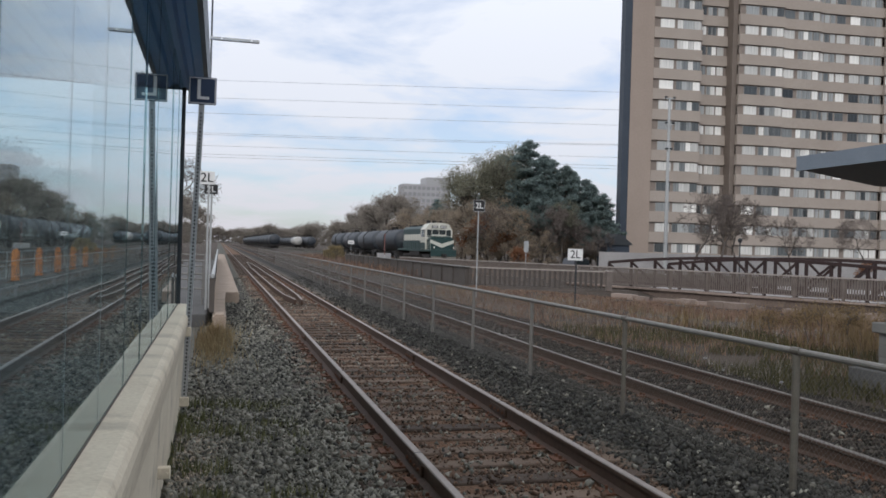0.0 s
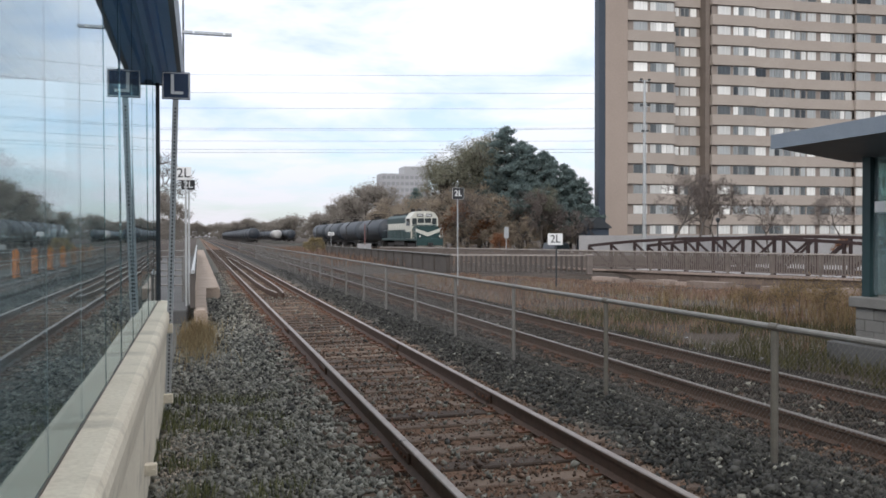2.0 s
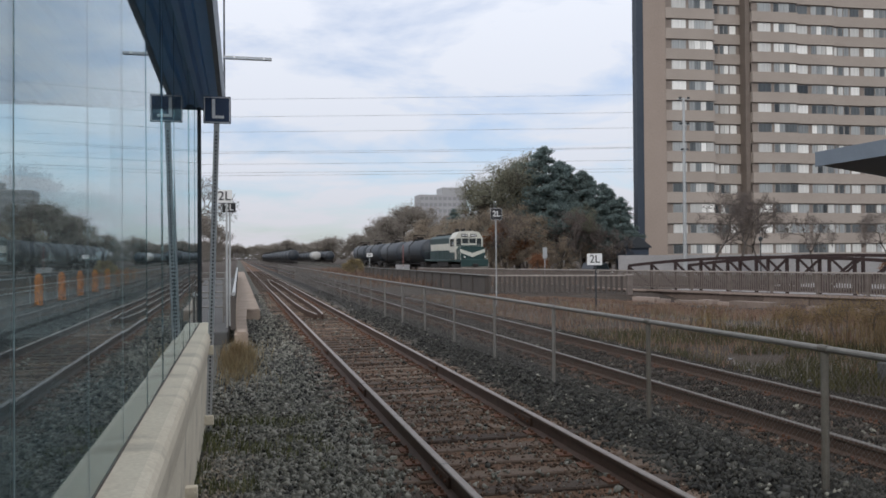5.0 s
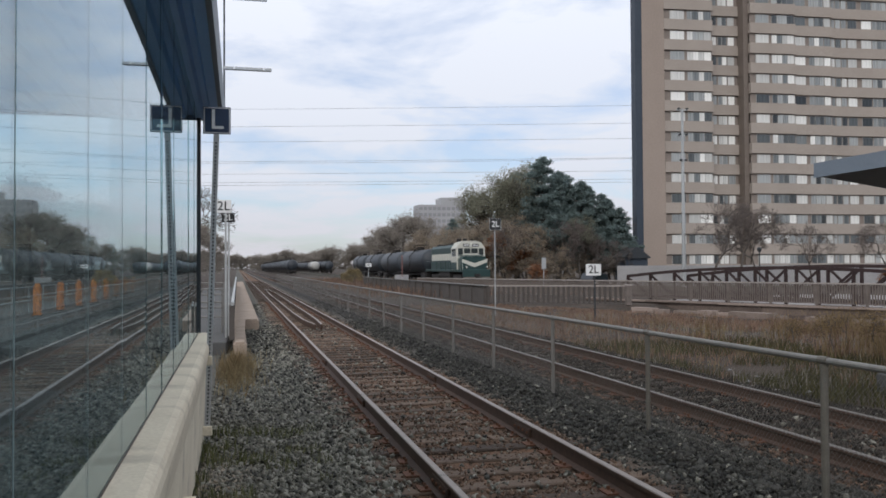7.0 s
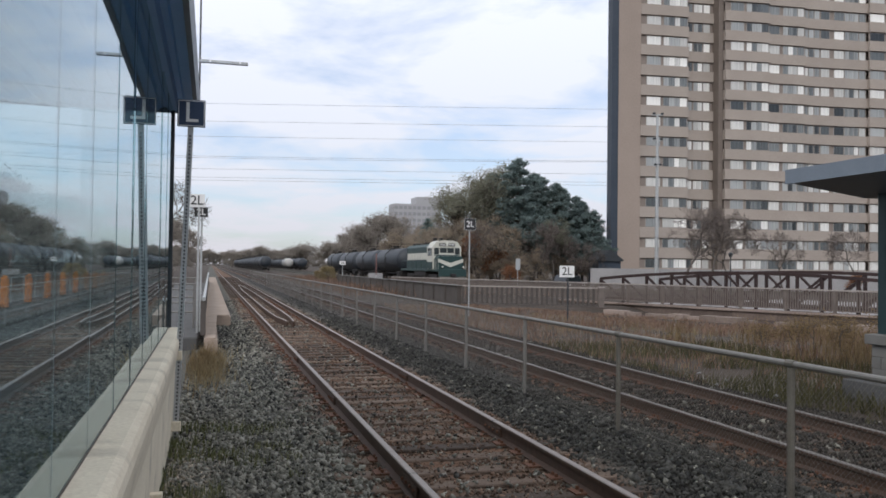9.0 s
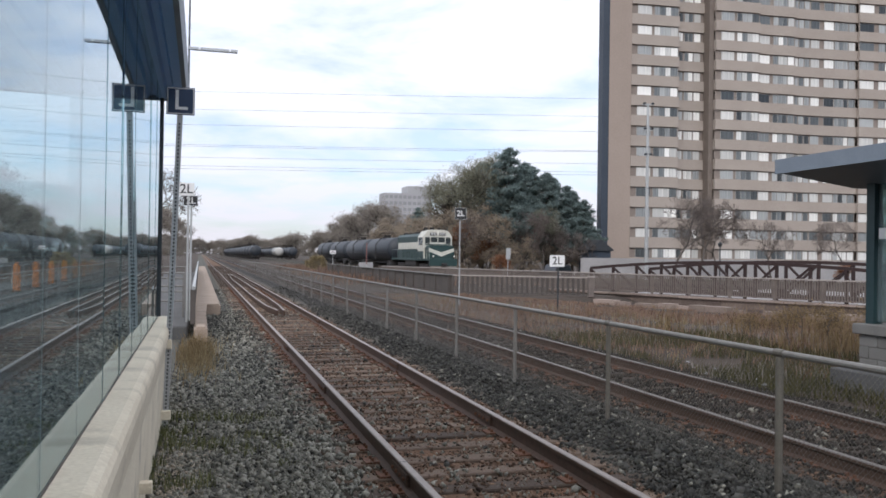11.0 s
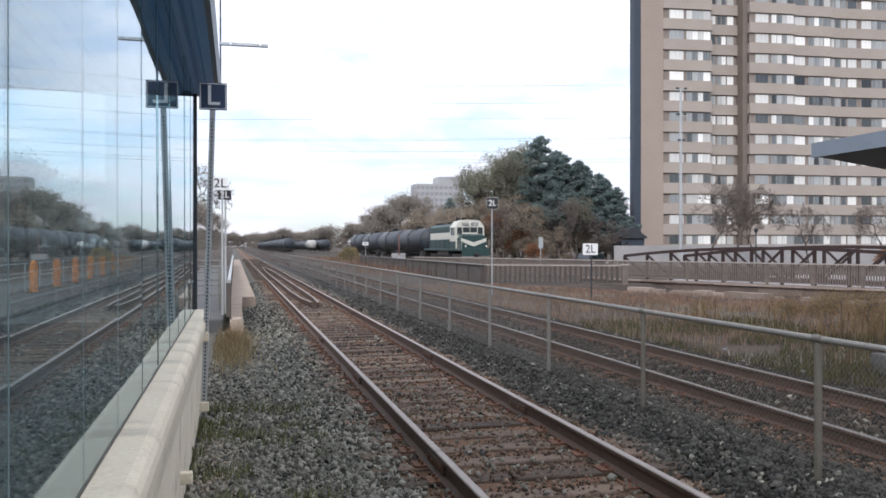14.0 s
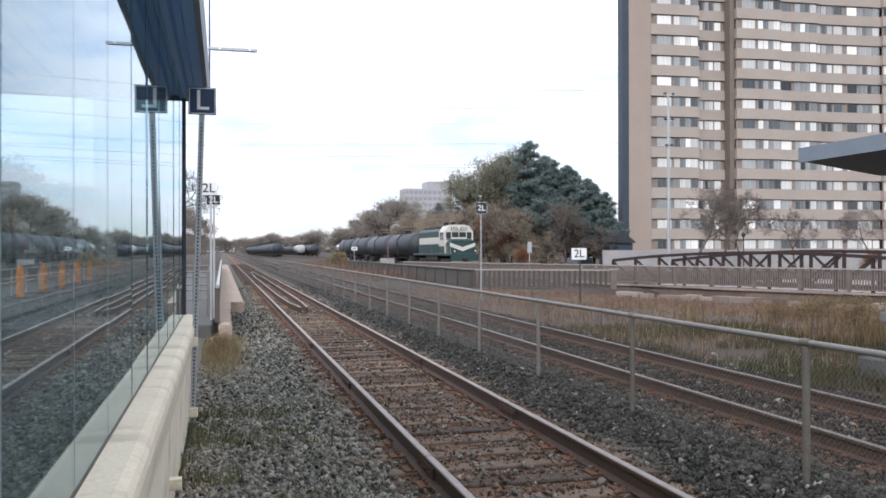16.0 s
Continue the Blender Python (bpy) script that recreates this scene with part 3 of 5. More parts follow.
rng = random.Random(4)
for a, b in zip(joints, joints[1:]):
    bm = B()
    box(bm, -0.002, 0.002, -(b - a) / 2 + 0.0005, (b - a) / 2 - 0.0005, 0, GLASS_TOP - SILL - 0.012)
    m = pose(GX, (a + b) / 2, SILL + 0.012, 0, rng.uniform(-0.10, 0.10), 0.14 + rng.uniform(-0.14, 0.14))
    bmesh.ops.transform(bm, matrix=m, verts=bm.verts)
    p = spart("pane", bm, GLASS, "clear glass pane")
    p.visible_shadow = False
    if b > 4.5:
        continue
    bm = B()
    box(bm, GX - 0.001, GX + 0.002, b - 0.0012, b + 0.0012, SILL + 0.03, GLASS_TOP)
    spart("glass_joint", bm, SILICONE, "grey silicone joint")
bm = B()
box(bm, GX - 0.03, GX + 0.03, GLASS_END, GLASS_END + 0.05, SILL, GLASS_TOP)
spart("end_mullion", bm, DARK_STEEL)
# canopy: ribbed sheet with an edge fascia
bm = B()
CAN0, CAN1, CZ = -0.19, -4.4, 3.83
outline, x, k = [], CAN0 - 0.05, 0
while x > CAN1:
    outline += [(x, CZ), (x - 0.10, CZ), (x - 0.13, CZ + 0.05), (x - 0.19, CZ + 0.05)]
    x -= 0.22
outline = outline + [(outline[-1][0], CZ + 0.16), (CAN0 - 0.05, CZ + 0.16)]
extrude(bm, outline, "y", -3, 12.15)
spart("canopy_sheet", bm, CANOPY_METAL, "ribbed blue metal soffit")
bm = B()
extrude(bm, [(CAN0 - 0.05, CZ - 0.03), (CAN0, CZ - 0.03), (CAN0 + 0.02, CZ + 0.22), (CAN0 - 0.05, CZ + 0.22)], "y", -3, 12.17)
box(bm, CAN1, CAN0 - 0.052, 12.152, 12.19, CZ - 0.02, CZ + 0.2)
spart("fascia", bm, GREY_FASCIA, "grey blue edge fascia")
# end pane of the shelter and a wall bracket
bm = B()
box(bm, -1.64, GX - 0.04, 11.92, 11.93, SILL, GLASS_TOP)
end_pane = spart("end_pane", bm, GLASS, "clear glass end pane")
end_pane.visible_shadow = False
bm = B()
box(bm, -0.40, -0.305, 6.62, 6.70, -0.02, 0.065, 0.006)
tube(bm, (-0.33, 6.619, 0.022), (-0.33, 6.608, 0.022), 0.012, n=8)
spart("bracket", bm, CREAM_CONCRETE, "pale bolted bracket", wall)
# far glass wall, posts and beams of the shelter
for y in (-2.8, 0.9, 4.6, 8.3, 11.9):
    bm = B()
    box(bm, -3.30, -3.18, y - 0.05, y + 0.05, 0.15, CZ)
    spart("rear_post", bm, DARK_STEEL)
bm = B()
box(bm, -3.35, -3.15, -3, 12, 0.15, SILL)
spart("rear_low_wall", bm, CREAM_CONCRETE)
bm = B()
box(bm, -3.245, -3.235, -3, 11.9, SILL, CZ)
rear = spart("rear_pane", bm, GLASS)
rear.visible_shadow = False

# platform behind and beyond the shelter
bm = B()
box(bm, -5.2, -0.77, -8, 12.4, -0.5, 0.15, 0.02)
box(bm, -9.6, -5.22, -8, 75, -0.5, 0.12, 0.02)
structure("platform", bm, ASPHALT, "grey asphalt station platform behind the glass shelter", "platform")
bm = B()
extrude(bm, [(-0.10, 19.8), (0.20, 19.8), (0.20, 28.65), (0.68, 28.65), (0.68, 110), (-0.10, 110)], "z", -0.5, 0.10)
bmesh.ops.bevel(bm, geom=[e for e in bm.edges if all(v.co.z > 0 for v in e.verts)], offset=0.05, segments=2, affect="EDGES")
structure("platform_edge", bm, OLD_CONCRETE, "weathered concrete platform edge with a stepped end", "platform")

# ---- apartment tower ----
T0 = Vector((53.75, 105.7, -0.45))
tower_yaw = math.degrees(math.atan2(-3.9, 48.2))
tower = thing("apartment_tower", Matrix.Translation(T0) @ pose(0, 0, 0, 0, 0, tower_yaw), "tall tan brick apartment tower with banded windows", "building")
FLOOR_H, FLOORS, WIN0, WIN_H = 2.8, 19, 2.40, 1.36
SEGMENTS = [(3.0, 9.9, 0.0), (10.1, 14.8, 2.2), (15.7, 22.4, 0.15), (22.6, 28.4, 0.75), (28.5, 38.7, 1.2), (38.87, 46.8, 0.7), (47.0, 53.0, 0.5), (53.2, 59.5, 0.0)]
bm = B()
box(bm, -0.30, 2.9, 0.0, 1.5, 0, 58)
box(bm, 1.0, 2.9, 1.5, 3.4, 0, 58)
part("end_wall", bm, TAN_PLAIN, tower, "plain tan brick end wall")
bm = B()
extrude(bm, [(-1.25, 0.05), (-0.302, 0.05), (-0.302, 1.503), (0.998, 1.503), (0.998, 3.6), (5.6, 11.0), (5.4, 11.0), (-1.25, 1.6)], "z", 0, 58.0)
part("side_wall", bm, TOWER_DARK, tower, "dark blue side cladding")
bm = B()
extrude(bm, [(2.92, 3.42), (2.92, 3.2), (59.4, 3.2), (59.4, 14.0), (9.5, 14.0)], "z", 0, 57.5)
part("core_wall", bm, RECESS, tower)
bm = B()
box(bm, 14.90, 15.60, 0.75, 3.19, 0, 57.4)
part("recess_strip", bm, RECESS, tower, "dark brown recessed strip")
for s0, s1, off in SEGMENTS:
    for k in range(FLOORS + 1):
        z0 = 0.0 if k == 0 else WIN0 + (k - 1) * FLOOR_H + WIN_H
        bm = B()
        box(bm, s0 - 0.08, s1 + 0.08, off, 3.19, z0, WIN0 + k * FLOOR_H)
        part("spandrel_band", bm, TAN_BRICK, tower)
INFILL = mat("brown window infill panel", (0.17, 0.14, 0.12), (0.27, 0.225, 0.195), 0.7, 0.7, 0, 0.1, 8, 0.01)
WIN_FRAME = mat("pale window frame", (0.30, 0.29, 0.275), (0.42, 0.41, 0.39), 3, 0.6)
FOLDS = (5.0, 1.0, 0.12)
PANE_LOOKS = [
    mat("pale curtain behind glass", (0.46, 0.46, 0.44), (0.88, 0.87, 0.83), 1.2, 0.28, 0, 0, 3, vary=0.5, stretch=FOLDS, contrast=0.22),
    mat("sheer curtain behind glass", (0.13, 0.145, 0.15), (0.42, 0.435, 0.43), 1.6, 0.25, 0, 0, 3, vary=0.5, stretch=FOLDS, contrast=0.25),
    mat("dark room behind glass", (0.02, 0.024, 0.027), (0.13, 0.145, 0.15), 1.4, 0.10, 0, 0, 2, vary=0.5, stretch=FOLDS, contrast=0.25),
]
# place and width of each pane within a bay, as shares of its width
BAYS = {
    "wide": ((0.13, 0.29), (0.49, 0.11), (0.61, 0.11), (0.73, 0.10), (0.84, 0.15)),
    "close": ((0.03, 0.13), (0.19, 0.14), (0.40, 0.11), (0.53, 0.13), (0.71, 0.20)),
    "open": ((0.02, 0.29), (0.42, 0.12), (0.56, 0.12), (0.69, 0.10), (0.82, 0.16)),
    "double": ((0.01, 0.06), (0.09, 0.07), (0.18, 0.07), (0.28, 0.13), (0.49, 0.15), (0.66, 0.06), (0.73, 0.07), (0.81, 0.06), (0.89, 0.10)),
}
BAY_OF = ("wide", "close", "wide", "open", "double", "open", "wide")
rng = random.Random(8)
pane_meshes = {}


def pane_mesh(w, look_no):
    """A glazed pane of one width, shared by its repeats."""
    if (w, look_no) not in pane_meshes:
        bm = B()
        box(bm, -w / 2, w / 2, -0.02, 0.02, 0.05, WIN_H - 0.16)
        pane_meshes[w, look_no] = mesh_of(bm, PANE_LOOKS[look_no], "pane")
    return pane_meshes[w, look_no]


for (s0, s1, off), bay in zip(SEGMENTS[:7], BAY_OF):
    span = s1 - s0
    for k in range(16):
        zk = WIN0 + k * FLOOR_H
        bm = B()
        box(bm, s0 - 0.08, s1 + 0.08, off + 0.30, off + 0.34, zk + 0.002, zk + WIN_H - 0.002)
        ribbon = part("window", bm, INFILL, tower, "ribbon window between brown infill panels")
        bm = B()
        for a, w in BAYS[bay]:
            box(bm, s0 + a * span - 0.05, s0 + (a + w) * span + 0.05, off + 0.27, off + 0.298, zk + 0.01, zk + WIN_H - 0.10)
        part("window_frame", bm, WIN_FRAME, ribbon, "pale sash frames")
        mood = rng.random()
        for a, w in BAYS[bay]:
            pick = rng.random() * 0.7 + mood * 0.3
            wide = w > 0.12
            look_no = 0 if pick < (0.55 if wide else 0.36) else 1 if pick < 0.72 else 2
            link("pane", pane_mesh(round(w * span, 1), look_no), ribbon, "", Matrix.Translation((s0 + (a + w / 2) * span, off + 0.245, zk + 0.01)))

# ---- train ----
TRAIN = []
LOCO_Y = 83.5


def locomotive():
    t = thing("locomotive", (TRAIN_X, LOCO_Y, 0), "dark green and cream diesel locomotive with low nose", "locomotive")
    # frame and walkway, y from 0 at the pilot to 17.6 at the rear
    bm = B()
    box(bm, -1.5, 1.5, 0.25, 17.6, 1.25, 1.48, 0.02)
    part("walkway", bm, LOCO_GREEN, t, "dark green walkway edge")
    bm = B()
    box(bm, -1.45, 1.45, 0.0, 0.3, 0.75, 1.5, 0.03)
    part("pilot", bm, LOCO_GREEN, t, "dark green pilot plate")
    bm = B()
    extrude(bm, [(0.28, 0.2), (0.28, 0.74), (-0.02, 0.74), (-0.35, 0.2)], "x", -1.4, 1.4)
    part("plough", bm, DULL_GALV, t, "grey snow plough")
    bm = B()
    box(bm, -1.45, 1.45, 17.62, 17.85, 0.35, 1.5, 0.03)
    part("pilot", bm, UNDERFRAME, t, "black rear plate")
    bm = B()
    box(bm, -0.25, 0.25, -0.5, 0.1, 0.75, 1.05, 0.05)
    part("coupler", bm, UNDERFRAME, t)
    bm = B()
    extrude(bm, [(-1.38, 1.48), (1.38, 1.48), (1.38, 2.6), (1.15, 2.85), (-1.15, 2.85), (-1.38, 2.6)], "y", 0.9, 2.30)
    part("nose", bm, LOCO_GREEN, t, "dark green low nose")
    bm = B()
    extrude(bm, [(-1.36, 2.6), (-1.36, 2.25), (0, 1.72), (1.36, 2.25), (1.36, 2.6), (0, 2.15)], "y", 0.87, 0.90)
    part("chevron", bm, LOCO_CREAM, t, "cream chevron stripe")
    bm = B()
    extrude(bm, [(-1.55, 1.48), (1.55, 1.48), (1.55, 3.75), (1.15, 4.35), (0.6, 4.5), (-0.6, 4.5), (-1.15, 4.35), (-1.55, 3.75)], "y", 2.35, 4.75)
    cab = part("cab", bm, LOCO_CREAM, t, "cream cab with green lower band")
    bm = B()
    extrude(bm, [(-1.4, 3.0), (1.4, 3.0), (1.4, 2.9), (-1.4, 2.9)], "y", 2.31, 2.347)
    box(bm, -1.575, -1.552, 2.36, 4.74, 1.5, 2.25)
    part("green_band", bm, LOCO_GREEN, cab, "dark green band")
    for x0, x1, z0, z1 in ((-1.38, -0.86, 3.05, 3.72), (-0.76, -0.04, 3.2, 3.72), (0.04, 0.76, 3.2, 3.72), (0.86, 1.38, 3.05, 3.72)):
        bm = B()
        box(bm, x0, x1, 2.31, 2.345, z0, z1, 0.01)
        part("windscreen", bm, CAB_GLASS, cab)
    for y0, y1 in ((2.75, 3.35), (3.5, 4.3)):
        bm = B()
        box(bm, -1.58, -1.555, y0, y1, 2.9, 3.7, 0.008)
        part("side_window", bm, CAB_GLASS, cab)
    for x in (-0.85, 0.15):
        bm = B()
        box(bm, x, x + 0.7, 2.28, 2.345, 3.9, 4.2, 0.02)
        nb = part("number_board", bm, BLACK, cab)
        for i in range(4):
            bm = B()
            box(bm, x + 0.1 + 0.14 * i, x + 0.18 + 0.14 * i, 2.272, 2.279, 3.97, 4.13)
            part("plain_bar", bm, WHITE, nb)
    bm = B()
    box(bm, -0.13, 0.13, 2.25, 2.35, 3.86, 4.3, 0.03)
    part("headlight_box", bm, LOCO_CREAM, cab)
    for z in (3.97, 4.19):
        bm = B()
        tube(bm, (0, 2.245, z), (0, 2.26, z), 0.09, n=12)
        part("headlight", bm, LAMP_GLASS, cab)
    for x in (-1.1, 1.1):
        bm = B()
        tube(bm, (x, -0.02, 1.75), (x, 0.2, 1.75), 0.12, n=12)
        tube(bm, (x, 0.1, 1.45), (x, 0.1, 1.75), 0.05, n=6)
        part("ditch_light", bm, UNDERFRAME, t)
        bm = B()
        tube(bm, (x, -0.03, 1.75), (x, -0.022, 1.75), 0.09, n=12)
        part("lens", bm, LAMP_GLASS, t)
    # long hood
    bm = B()
    extrude(bm, [(-0.95, 1.48), (0.95, 1.48), (0.95, 2.50), (-0.95, 2.50)], "y", 4.75, 17.0)
    part("hood_base", bm, LOCO_GREEN, t)
    bm = B()
    box(bm, -0.96, 0.96, 4.752, 16.6, 2.502, 3.25)
    part("hood_stripe", bm, LOCO_CREAM, t, "broad cream hood stripe")
    bm = B()
    extrude(bm, [(-0.95, 3.25), (0.95, 3.25), (0.95, 3.9), (0.7, 4.2), (-0.7, 4.2), (-0.95, 3.9)], "y", 4.75, 17.0)
    part("hood_top", bm, LOCO_GREEN, t, "dark green hood top")
    for y in (5.6, 6.9, 8.2, 9.5, 10.8, 12.1, 13.4):
        for z0, z1, m in ((1.6, 2.46, LOCO_GREEN), (2.54, 3.2, LOCO_CREAM)):
            bm = B()
            box(bm, -0.985, -0.962, y, y + 1.2, z0, z1, 0.01)
            part("hood_door", bm, m, t)
    for y in (8.5, 10.0, 14.2, 15.6):
        bm = B()
        tube(bm, (0, y, 4.2), (0, y, 4.42), 0.55, 0.5, n=14)
        part("roof_fan", bm, UNDERFRAME, t)
    for x in (-0.35, 0.35):
        bm = B()
        tube(bm, (x, 6.0, 4.2), (x, 6.0, 4.85), 0.28, 0.24, n=12)
        part("exhaust_stack", bm, UNDERFRAME, t)
    bm = B()
    tube(bm, (0.3, 2.9, 4.5), (0.3, 2.9, 4.72), 0.06, n=6)
    tube(bm, (0.15, 3.0, 4.68), (0.45, 3.0, 4.68), 0.05, n=6)
    part("horn", bm, UNDERFRAME, t)
    for x in (-1.46, 1.46):
        for y in (0.3, 1.3, 5.4, 7.6, 9.8, 12, 14.2, 16.4, 17.4):
            bm = B()
            tube(bm, (x, y, 1.48), (x, y, 2.45), 0.016, n=6)
            part("stanchion", bm, LOCO_CREAM if y < 2 else LOCO_GREEN, t)
        bm = B()
        tube(bm, (x, 4.9, 2.45), (x, 17.4, 2.45), 0.02, n=6)
        tube(bm, (x, 0.3, 2.45), (x, 2.3, 2.45), 0.02, n=6)
        part("handrail", bm, LOCO_GREEN, t)
    for y in (2.0, 12.3):
        bm = B()
        box(bm, -1.2, -0.95, y - 0.3, y + 3.3, 0.55, 0.95, 0.04)
        box(bm, 0.95, 1.2, y - 0.3, y + 3.3, 0.55, 0.95, 0.04)
        box(bm, -1.0, 1.0, y + 1.2, y + 1.7, 0.6, 0.9)
        part("bogie_frame", bm, UNDERFRAME, t)
        for wy in (y + 0.1, y + 2.8):
            bm = B()
            tube(bm, (-0.8, wy, 0.5), (-0.68, wy, 0.5), 0.5, n=20)
            tube(bm, (0.68, wy, 0.5), (0.8, wy, 0.5), 0.5, n=20)
            tube(bm, (-0.68, wy, 0.5), (0.68, wy, 0.5), 0.09, n=8)
            part("wheelset", bm, UNDERFRAME, t)
    bm = B()
    extrude(bm, [(-1.35, 1.24), (-1.35, 0.75), (-1.1, 0.45), (1.1, 0.45), (1.35, 0.75), (1.35, 1.24)], "y", 6.2, 11.3)
    part("fuel_tank", bm, UNDERFRAME, t)
    return t


def tank_car(name="tank_car", paint=TANK_BLACK, label="black cylindrical railway tank car coupled behind the locomotive", group="tank cars of the train"):
    t = thing(name, (TRAIN_X, 0, 0), label, "tank car", group)
    bm = B()
    prof = [(0.0, 0.02), (0.12, 0.75), (0.32, 1.2), (0.6, 1.45), (0.75, 1.5)]
    rings = [(0.5 + a, r) for a, r in prof] + [(15.5 - a, r) for a, r in prof[::-1]]
    n = 28
    vs = [[bm.verts.new((r * math.cos(2 * math.pi * i / n), y, 2.55 + r * math.sin(2 * math.pi * i / n))) for i in range(n)] for y, r in rings]
    for a, b in zip(vs, vs[1:]):
        for i in range(n):
            bm.faces.new((a[i], a[(i + 1) % n], b[(i + 1) % n], b[i]))
    bm.faces.new(vs[0])
    bm.faces.new(vs[-1])
    part("tank", bm, paint, t, "dusty painted tank", smooth=True)
    bm = B()
    tube(bm, (0, 8, 4.0), (0, 8, 4.45), 0.42, n=14)
    box(bm, -0.75, 0.75, 6.9, 9.1, 4.02, 4.1, 0.02)
    part("dome", bm, UNDERFRAME, t)
    bm = B()
    for y in (6.9, 8, 9.1):
        for x in (-0.75, 0.75):
            tube(bm, (x, y, 4.06), (x, y, 4.7), 0.025, n=5)
    for x in (-0.75, 0.75):
        tube(bm, (x, 6.9, 4.7), (x, 9.1, 4.7), 0.025, n=5)
    for y in (6.9, 9.1):
        tube(bm, (-0.75, y, 4.7), (0.75, y, 4.7), 0.025, n=5)
    part("dome_railing", bm, UNDERFRAME, t)
    bm = B()
    for x in (-1.58, 1.58):
        for y in (7.75, 8.25):
            tube(bm, (x, y, 1.1), (x, y, 3.2), 0.03, n=5)
            tube(bm, (x, y, 3.2), (x * 0.48, y, 4.1), 0.03, n=5)
        for i in range(7):
            tube(bm, (x, 7.75, 1.25 + 0.3 * i), (x, 8.25, 1.25 + 0.3 * i), 0.022, n=5)
    part("ladder", bm, UNDERFRAME, t, "steel side ladders")
    bm = B()
    for x in (-1.56, 1.56):
        tube(bm, (x, 1.0, 2.1), (x, 15.0, 2.1), 0.025, n=5)
        for y in (1.0, 4.5, 11.5, 15.0):
            tube(bm, (x, y, 2.1), (x * 0.93, y, 2.1), 0.025, n=5)
    part("handrail", bm, UNDERFRAME, t)
    bm = B()
    box(bm, -1.4, 1.4, -0.2, 1.4, 0.95, 1.15, 0.02)
    box(bm, -1.4, 1.4, 14.6, 16.2, 0.95, 1.15, 0.02)
    box(bm, -0.25, 0.25, -0.6, 16.6, 0.75, 1.0)
    part("underframe", bm, UNDERFRAME, t)
    for y in (1.0, 13.0):
        bm = B()
        for x in (-0.95, 0.95):
            box(bm, x - 0.1, x + 0.1, y - 0.2, y + 2.2, 0.4, 0.8, 0.03)
        box(bm, -0.9, 0.9, y + 0.8, y + 1.2, 0.5, 0.75)
        part("bogie", bm, UNDERFRAME, t)
        for wy in (y + 0.1, y + 1.9):
            bm = B()
            tube(bm, (-0.8, wy, 0.45), (-0.68, wy, 0.45), 0.45, n=18)
            tube(bm, (0.68, wy, 0.45), (0.8, wy, 0.45), 0.45, n=18)
            tube(bm, (-0.68, wy, 0.45), (0.68, wy, 0.45), 0.08, n=8)
            part("wheelset", bm, UNDERFRAME, t)
    return t


TRAIN.append((locomotive(), LOCO_Y))
car = tank_car()
first_y = LOCO_Y + 19.2
TRAIN.append((car, first_y))
for k in range(1, 4):
    c = copy_thing(car, pose(TRAIN_X, first_y + 17.2 * k, 0))
    TRAIN.append((c, first_y + 17.2 * k))
bm = B()
for x in (TRAIN_X - 0.75, TRAIN_X + 0.75):
    box(bm, x - 0.035, x + 0.035, 66, 600, -0.17, 0.0)
box(bm, TRAIN_X - 1.6, TRAIN_X + 1.6, 66, 600, -0.46, -0.172)
structure("track_3", bm, BED, "yard track on grey ballast under the train", "railway track")

# ---- road bridge railings, girder and truss beyond the tracks ----
def railing(name, a, b, z0, z1, step, label, material, picket=0.135, thick=0.03):
    a, b = Vector((*a, 0)), Vector((*b, 0))
    d = b - a
    n = max(1, round(d.length / step))
    t = thing(name, (a.x, a.y, z0), label, "railing")
    inv = t.matrix_basis.inverted()

    def add(nm, bm, m, stuff=False):
        bmesh.ops.transform(bm, matrix=inv, verts=bm.verts)
        p = part(nm, bm, m, t)
        if stuff:
            p["kind"] = "stuff"

    bm = B()
    bar(bm, (a.x, a.y, z1), (b.x, b.y, z1), 0.12, 0.07)
    add("top_rail", bm, RAIL_CAP)
    bm = B()
    bar(bm, (a.x, a.y, z0 + 0.1), (b.x, b.y, z0 + 0.1), 0.07, 0.06)
    add("bottom_rail", bm, material)
    for i in range(n + 1):
        p = a + d * (i / n)
        bm = B()
        bar(bm, (p.x, p.y, z0 - 0.2), (p.x, p.y, z1 - 0.036), 0.11, 0.11)
        add("post", bm, material)
    bm = B()
    box(bm, -thick, thick, -thick, thick, 0.1, z1 - z0 - 0.036)
    stick = mesh_of(bm, material, "picket")
    rest = B()
    m = int(d.length / n / picket)
    ks = [i * m + j for i in range(n) for j in range(1, m)]
    for k in ks:
        q = b - d * (k / (n * m))
        if len(t.children) < 300 + n:
            link("picket", stick, t, "", Matrix.Translation((q.x - a.x, q.y - a.y, 0)))
        else:
            box(rest, q.x - thick, q.x + thick, q.y - thick, q.y + thick, z0 + 0.1, z1 - 0.036)
    if len(rest.verts):
        add("picket_rest", rest, material, True)
    return t


railing("bridge_railing", (14.9, 71.0), (35.0, 20.5), -0.25, 0.84, 2.6, "long weathered brown picket railing along the road bridge", FENCE_BROWN)
railing("wing_railing", (14.6, 48.9), (21.6, 45.0), -0.46, 0.63, 2.4, "weathered brown picket railing beside the girder wall", GIRDER, 0.27, 0.055)

wing_end = thing("end_post", (21.7, 44.93, -0.46), "stout pale weathered end post of the picket railing", "post")
bm = B()
box(bm, -0.16, 0.16, -0.12, 0.12, -0.02, 1.10, 0.015)
part("shaft", bm, FENCE_BROWN, wing_end)
bm = B()
box(bm, -0.20, 0.20, -0.16, 0.16, 1.102, 1.17, 0.015)
part("cap", bm, RAIL_CAP, wing_end, "pale worn cap")

